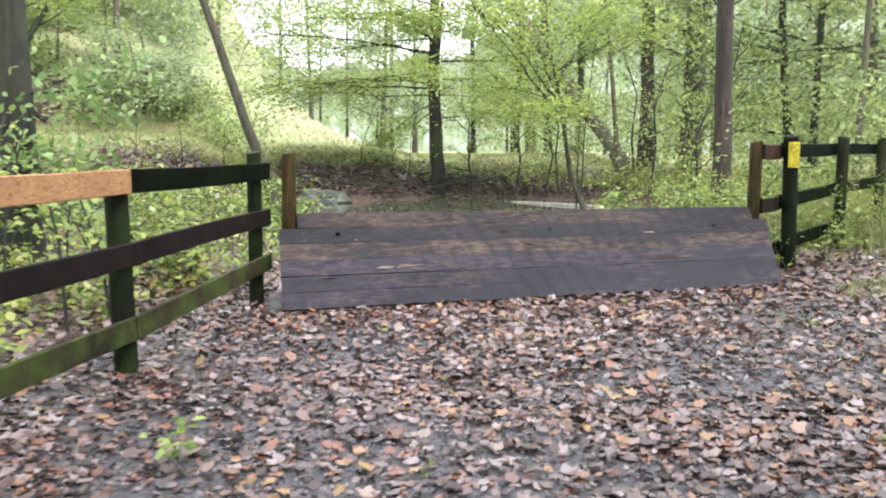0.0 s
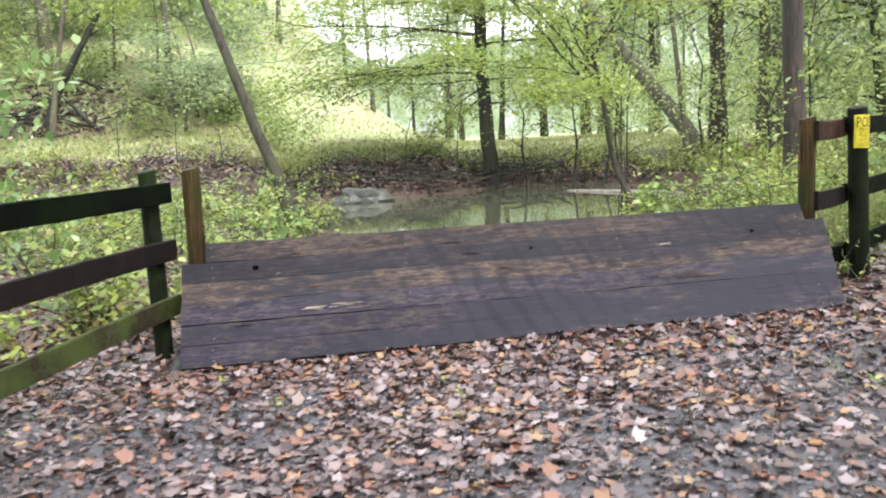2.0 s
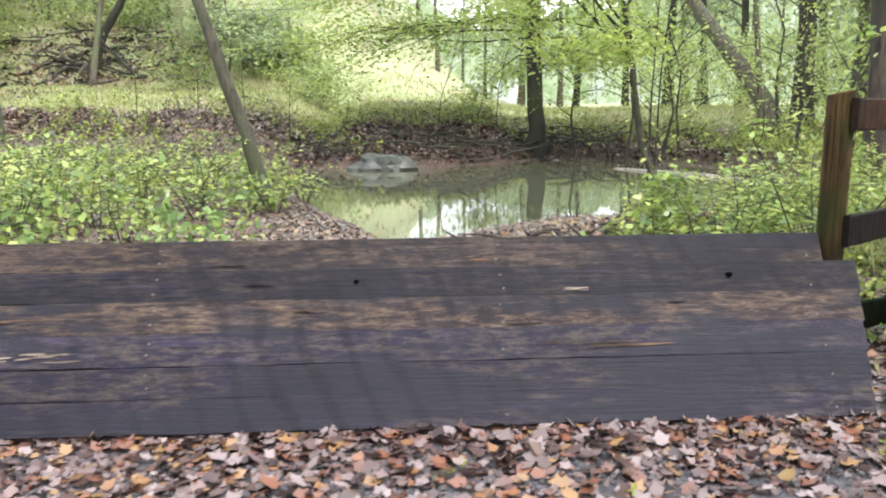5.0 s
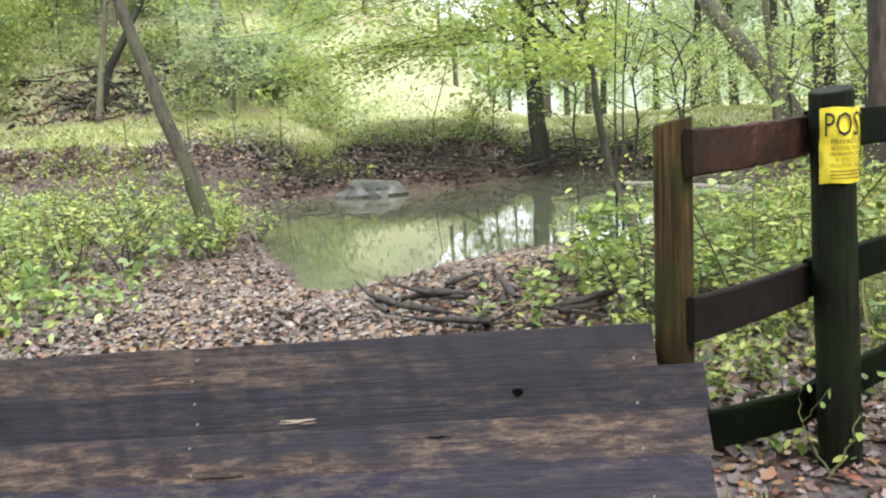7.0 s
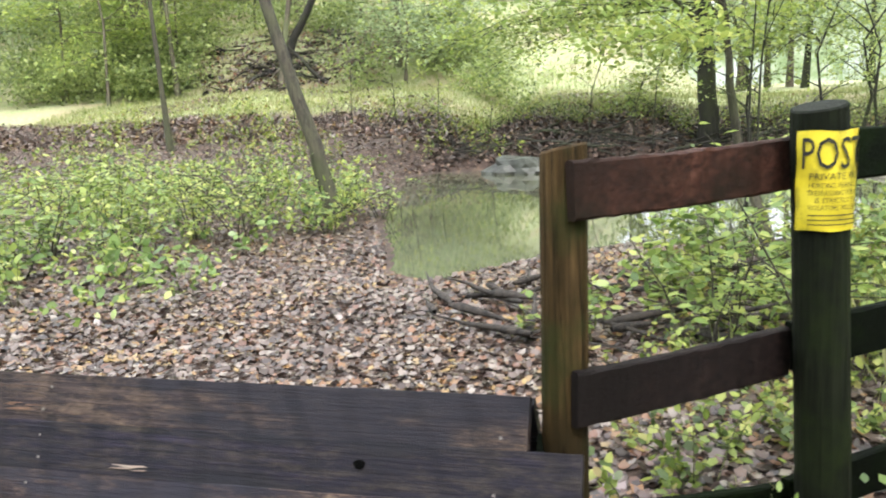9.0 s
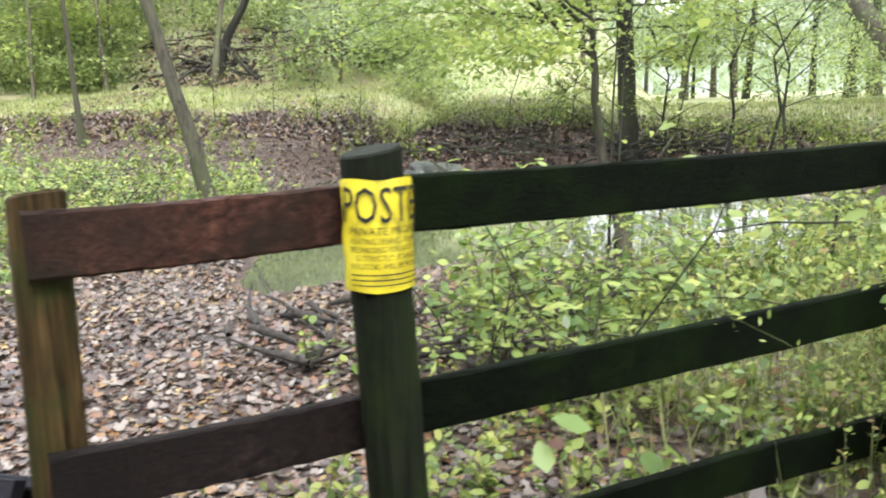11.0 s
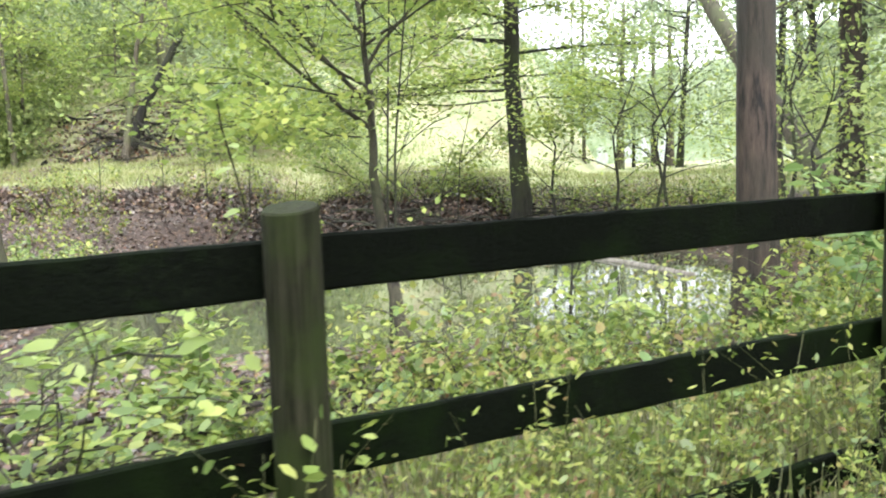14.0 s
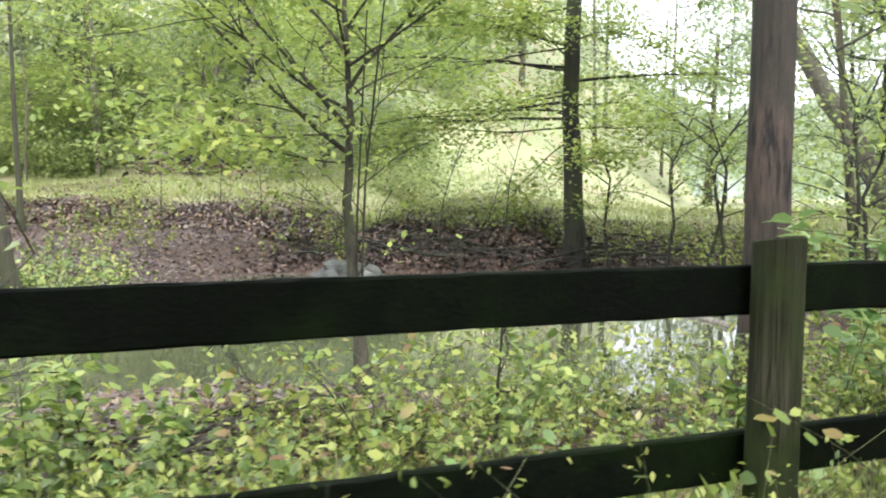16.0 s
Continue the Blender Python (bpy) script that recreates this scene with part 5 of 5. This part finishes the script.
roots = thing("root_tangle", "dark bare roots and sticks hanging from the far bank", "roots", (5.0, 17.4, 0.0))
for i in range(110):
    x = rng.uniform(0.2, 8.6)
    y = 16.8 + 1.9 * float(step(4.0, 5.6, x)) + rng.random() ** 2 * 2.2 - 0.10 * max(x - 6, 0) ** 2 + rng.normal(0, 0.22)
    z = g(x, y) + rng.uniform(0.05, 0.3)
    a = rng.choice([0.0, math.pi]) + rng.normal(0, 0.35)
    under("root", tubes("root", [branch_run(rng, (x, y, z), (math.cos(a), math.sin(a), rng.normal(0.0, 0.18)), rng.uniform(0.5, 1.8), rng.uniform(0.012, 0.04), 0.05, 0.14, 6)], M_BARK, 6), roots)


rng = np.random.default_rng(78)
for i, (x, y, w, h) in enumerate(((-2.6, 18.6, 0.8, 0.7), (-4.4, 19.6, 0.9, 0.7), (0.4, 16.9, 0.5, 0.6), (-0.6, 18.2, 0.6, 0.6), (3.2, 17.3, 0.7, 0.5), (6.6, 18.3, 0.8, 0.8), (7.6, 17.9, 0.7, 0.7), (-6.2, 18.0, 0.8, 0.6))):
    brush = thing("bare_brush", "clump of dark bare twigs on the far bank", "brush", (x, y, g(x, y)), "clumps of bare brush")
    for k in range(26):
        bx, by = x + rng.normal(0, w * 0.4), y + rng.normal(0, w * 0.3)
        run = branch_run(rng, (bx, by, g(bx, by) - 0.02), (rng.normal(0, 0.6), rng.normal(0, 0.6), rng.uniform(0.3, 1.1)), h * rng.uniform(0.5, 1.4), rng.uniform(0.007, 0.016), 0.06, 0.16, 5)
        under("twig", tubes("twig", [run], M_STICK, 4), brush)


def shoot(x, y, h, n, size, mat, label, seed):
    r = np.random.default_rng(seed)
    z = g(x, y)
    t = thing("leafy_shoot", label, "plant", (x, y, z), "young shoots by the fence")
    runs = [branch_run(r, (x, y, z), (r.normal(0, 0.15), r.normal(0, 0.15), 1), h, 0.008, 0, 0.08, 7)]
    tops = [q for q, _ in runs[0][2:]]
    for k in range(5):
        q = tops[k % len(tops)]
        w = branch_run(r, q, (r.normal(0, 1), r.normal(0, 1), 0.35), h * 0.35, 0.004, 0.05, 0.1, 4)
        runs.append(w)
        tops += [v for v, _ in w[1:]]
    tagged(under("stalk", tubes("stalk", runs, M_STALK, 5), t), kind="stuff")
    n = n * 2 if h < 2 else n
    c = np.array([tuple(v) for v in tops])[r.integers(0, len(tops), n)] + r.normal(0, 0.05, (n, 3))
    under("foliage", leaves("foliage", c, r.uniform(0.6, 1.2, n) * size, mat, LEAF_OVAL, 0.7, r), t)


def bush(x, y, h, n, size, mat, label, seed, stems=6):
    """A loose shrub: several arching stems, side twigs, leaves in sprays along them."""
    r = np.random.default_rng(seed)
    z = g(x, y)
    t = thing("leafy_bush", label, "bush", (x, y, z), "young bushes")
    runs, spots = [], []
    for k in range(stems):
        a = 2 * math.pi * (k + r.random()) / stems
        run = branch_run(r, (x + 0.06 * math.cos(a), y + 0.06 * math.sin(a), z - 0.02), (0.42 * math.cos(a), 0.42 * math.sin(a), 1), h * r.uniform(0.7, 1.05), 0.010, 0.03, 0.10, 7)
        runs.append(run)
        for j in range(6):
            q = run[r.integers(2, 8)][0]
            w = branch_run(r, q, (r.normal(0, 1), r.normal(0, 1), 0.30), h * r.uniform(0.2, 0.38), 0.004, 0.06, 0.12, 4)
            runs.append(w)
            spots += [v for v, _ in w[1:]]
        spots += [v for v, _ in run[4:]]
    tagged(under("stem", tubes("stem", runs, M_BARK_MOSS, 5), t), kind="stuff")
    c = np.array([tuple(v) for v in spots])[r.integers(0, len(spots), n)] + r.normal(0, 1, (n, 3)) * np.array([0.06, 0.06, 0.025])
    under("foliage", leaves("foliage", c, r.uniform(0.55, 1.25, n) * size, mat, LEAF_OVAL, 0.75, r), t)


# leafy shrubs of the near bank and behind the left fence
for i, (x, y, h, n, size) in enumerate(((-1.2, 6.4, 1.1, 420, 0.075), (-1.4, 4.9, 0.9, 380, 0.075), (-0.3, 7.3, 1.05, 420, 0.07), (-1.0, 7.4, 1.2, 460, 0.07), (0.1, 9.7, 0.9, 360, 0.075), (-2.0, 6.0, 1.2, 460, 0.08), (-2.3, 7.6, 1.3, 460, 0.075),
                                        (-3.0, 5.6, 1.2, 420, 0.08), (-0.6, 8.4, 1.1, 420, 0.07), (0.55, 8.0, 0.7, 260, 0.065), (-3.4, 8.3, 1.2, 420, 0.08), (-1.7, 9.6, 1.0, 400, 0.075), (0.75, 9.4, 0.75, 260, 0.07), (-2.8, 10.6, 1.0, 400, 0.08),
                                        (-1.9, 3.3, 1.35, 420, 0.10), (-2.7, 1.8, 1.3, 380, 0.11), (-3.3, 3.6, 1.6, 460, 0.10), (-1.2, 2.4, 0.8, 300, 0.09), (-0.5, 5.2, 0.55, 200, 0.06), (-4.2, 6.6, 1.3, 420, 0.09), (-0.9, 1.4, 0.6, 220, 0.09))):
    bush(x, y, h, int(n * 0.8), size * 1.1, M_BUSH if i < 14 or i in (18, 19) else M_WEED, "loose leafy green bush growing out of the leaf litter", 600 + i, 5 + i % 3)

for i, (x, y, h, n, size, k) in enumerate(((5.52, 2.66, 1.75, 330, 0.08, 3), (4.98, 3.15, 0.8, 240, 0.075, 5), (6.6, 5.2, 0.8, 240, 0.07, 5))):
    bush(x, y, h, n, size, M_BUSH, "bright green young bush beside the fence", 640 + i, k)

for i, (x, y, h, n, size) in enumerate(((4.75, 4.3, 0.75, 60, 0.095), (5.0, 3.5, 0.5, 46, 0.09), (4.3, 3.3, 0.35, 20, 0.09), (5.60, 0.84, 0.72, 14, 0.09), (5.74, 0.94, 0.5, 14, 0.10), (5.3, 4.0, 0.8, 56, 0.085),
                                        (5.9, 4.2, 0.75, 56, 0.085), (7.3, 5.2, 0.8, 70, 0.085), (9.0, 6.2, 1.5, 60, 0.13), (9.4, 6.6, 1.3, 60, 0.13), (8.5, 5.9, 0.8, 50, 0.1), (9.9, 6.3, 1.2, 70, 0.12),
                                        (6.9, 6.3, 0.8, 20, 0.06), (6.3, 6.5, 0.9, 20, 0.06), (-0.55, -2.95, 0.14, 16, 0.07), (7.0, 16.8, 2.6, 60, 0.1), (6.3, 17.4, 2.8, 60, 0.1), (7.8, 16.6, 2.4, 70, 0.1), (8.6, 16.2, 2.2, 70, 0.1), (4.3, 3.6, 0.35, 20, 0.09), (4.62, 3.8, 0.45, 26, 0.10), (4.9, 4.6, 0.6, 34, 0.11), (5.2, 4.5, 0.7, 36, 0.11), (3.9, 3.3, 0.22, 12, 0.08), (5.5, 3.5, 0.55, 34, 0.10))):
    shoot(x, y, h, n, size, M_WEED_BLUE if i in (8, 9) else M_BUSH, "leafy green young shoot growing among the weeds", 500 + i)

def vine(px, py, height, n, seed):
    """Thin stems winding up a post, with small leaves standing off them."""
    r = np.random.default_rng(seed)
    z = g(px, py)
    t = thing("climbing_vine", "thin leafy vine climbing a fence post", "vine", (px + 0.09, py - 0.06, z), "vines on the fence posts")
    tops = []
    for k in range(4):
        a0, turn, h = r.uniform(0, 6.28), r.uniform(1.0, 3.0) * r.choice([-1, 1]), height * r.uniform(0.55, 1.0)
        run = []
        for j in range(13):
            a, rad = a0 + turn * j / 12, 0.086 + 0.02 * math.sin(j * 1.7 + k) ** 2
            run.append((Vector((px + rad * math.cos(a), py + rad * math.sin(a), z + h * j / 12)), 0.0045 * (1.2 - j / 12)))
        under("stem", tubes("stem", [run], M_STALK, 5), t)
        tops += [(v, Vector((math.cos(a0 + turn * j / 12), math.sin(a0 + turn * j / 12), 0))) for j, (v, _) in enumerate(run) if j > 1]
    c = []
    for _ in range(n):
        v, out = tops[r.integers(0, len(tops))]
        c.append(tuple(v + out * abs(r.normal(0.03, 0.05)) + Vector(r.normal(0, 0.035, 3))))
    under("foliage", leaves("foliage", np.array(c), r.uniform(0.025, 0.065, n), M_BUSH, LEAF_OVAL, 0.5, r), t)


for i, (p, h, n) in enumerate(((P1, 0.55, 26), (P2, 0.98, 190), (P3, 0.75, 90), (P4, 0.9, 120))):
    vine(p.x, p.y, h, n, 40 + i)

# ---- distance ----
# glowing ring of woods, dipped behind the pond so white sky reflects there
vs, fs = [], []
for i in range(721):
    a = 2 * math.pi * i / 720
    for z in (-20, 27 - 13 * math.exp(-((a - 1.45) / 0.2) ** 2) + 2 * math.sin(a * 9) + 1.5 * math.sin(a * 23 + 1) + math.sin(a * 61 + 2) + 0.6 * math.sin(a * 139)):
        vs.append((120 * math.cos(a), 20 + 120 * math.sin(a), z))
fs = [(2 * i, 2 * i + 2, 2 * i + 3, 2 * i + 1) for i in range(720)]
tagged(new("backdrop", mesh_of("backdrop", vs, fs, M_FAR_GLOW)), "glowing backdrop painted with hazy pale green woods and bright sky gaps", "backdrop", kind="structure")


# single leaves lying on the path
M_LEAF_ONE, nt, bs = material("single_fallen_leaf")
oi = nt.nodes.new("ShaderNodeObjectInfo")
nt.links.new(ramp(nt, oi.outputs["Random"], [(0.0, (0.04, 0.022, 0.018)), (0.3, (0.12, 0.075, 0.055)), (0.55, (0.22, 0.17, 0.145)), (0.75, (0.15, 0.065, 0.035)), (0.9, (0.24, 0.17, 0.07)), (1.0, (0.10, 0.035, 0.028))]), bs.inputs["Base Color"])
bs.inputs["Roughness"].default_value = 0.32
rng = np.random.default_rng(91)
kinds = [leaves("leaf", [(0, 0, 0)], [1.0], M_LEAF_ONE, LEAF_MAPLE, 0.7, rng, curl=1.5) for _ in range(8)]
for i in range(280):
    x, y = rng.uniform(-0.6, 4.6), rng.uniform(-4.6, -0.12)
    ob = new("leaf", kinds[i % 8])
    ob.parent = ground
    s = rng.uniform(0.05, 0.10)
    ob.matrix_world = Matrix.LocRotScale((x, y, g(x, y) + rng.uniform(0.012, 0.028)), Euler((rng.normal(0, 0.2), rng.normal(0, 0.2), rng.uniform(0, 6.28))), (s, s, s))
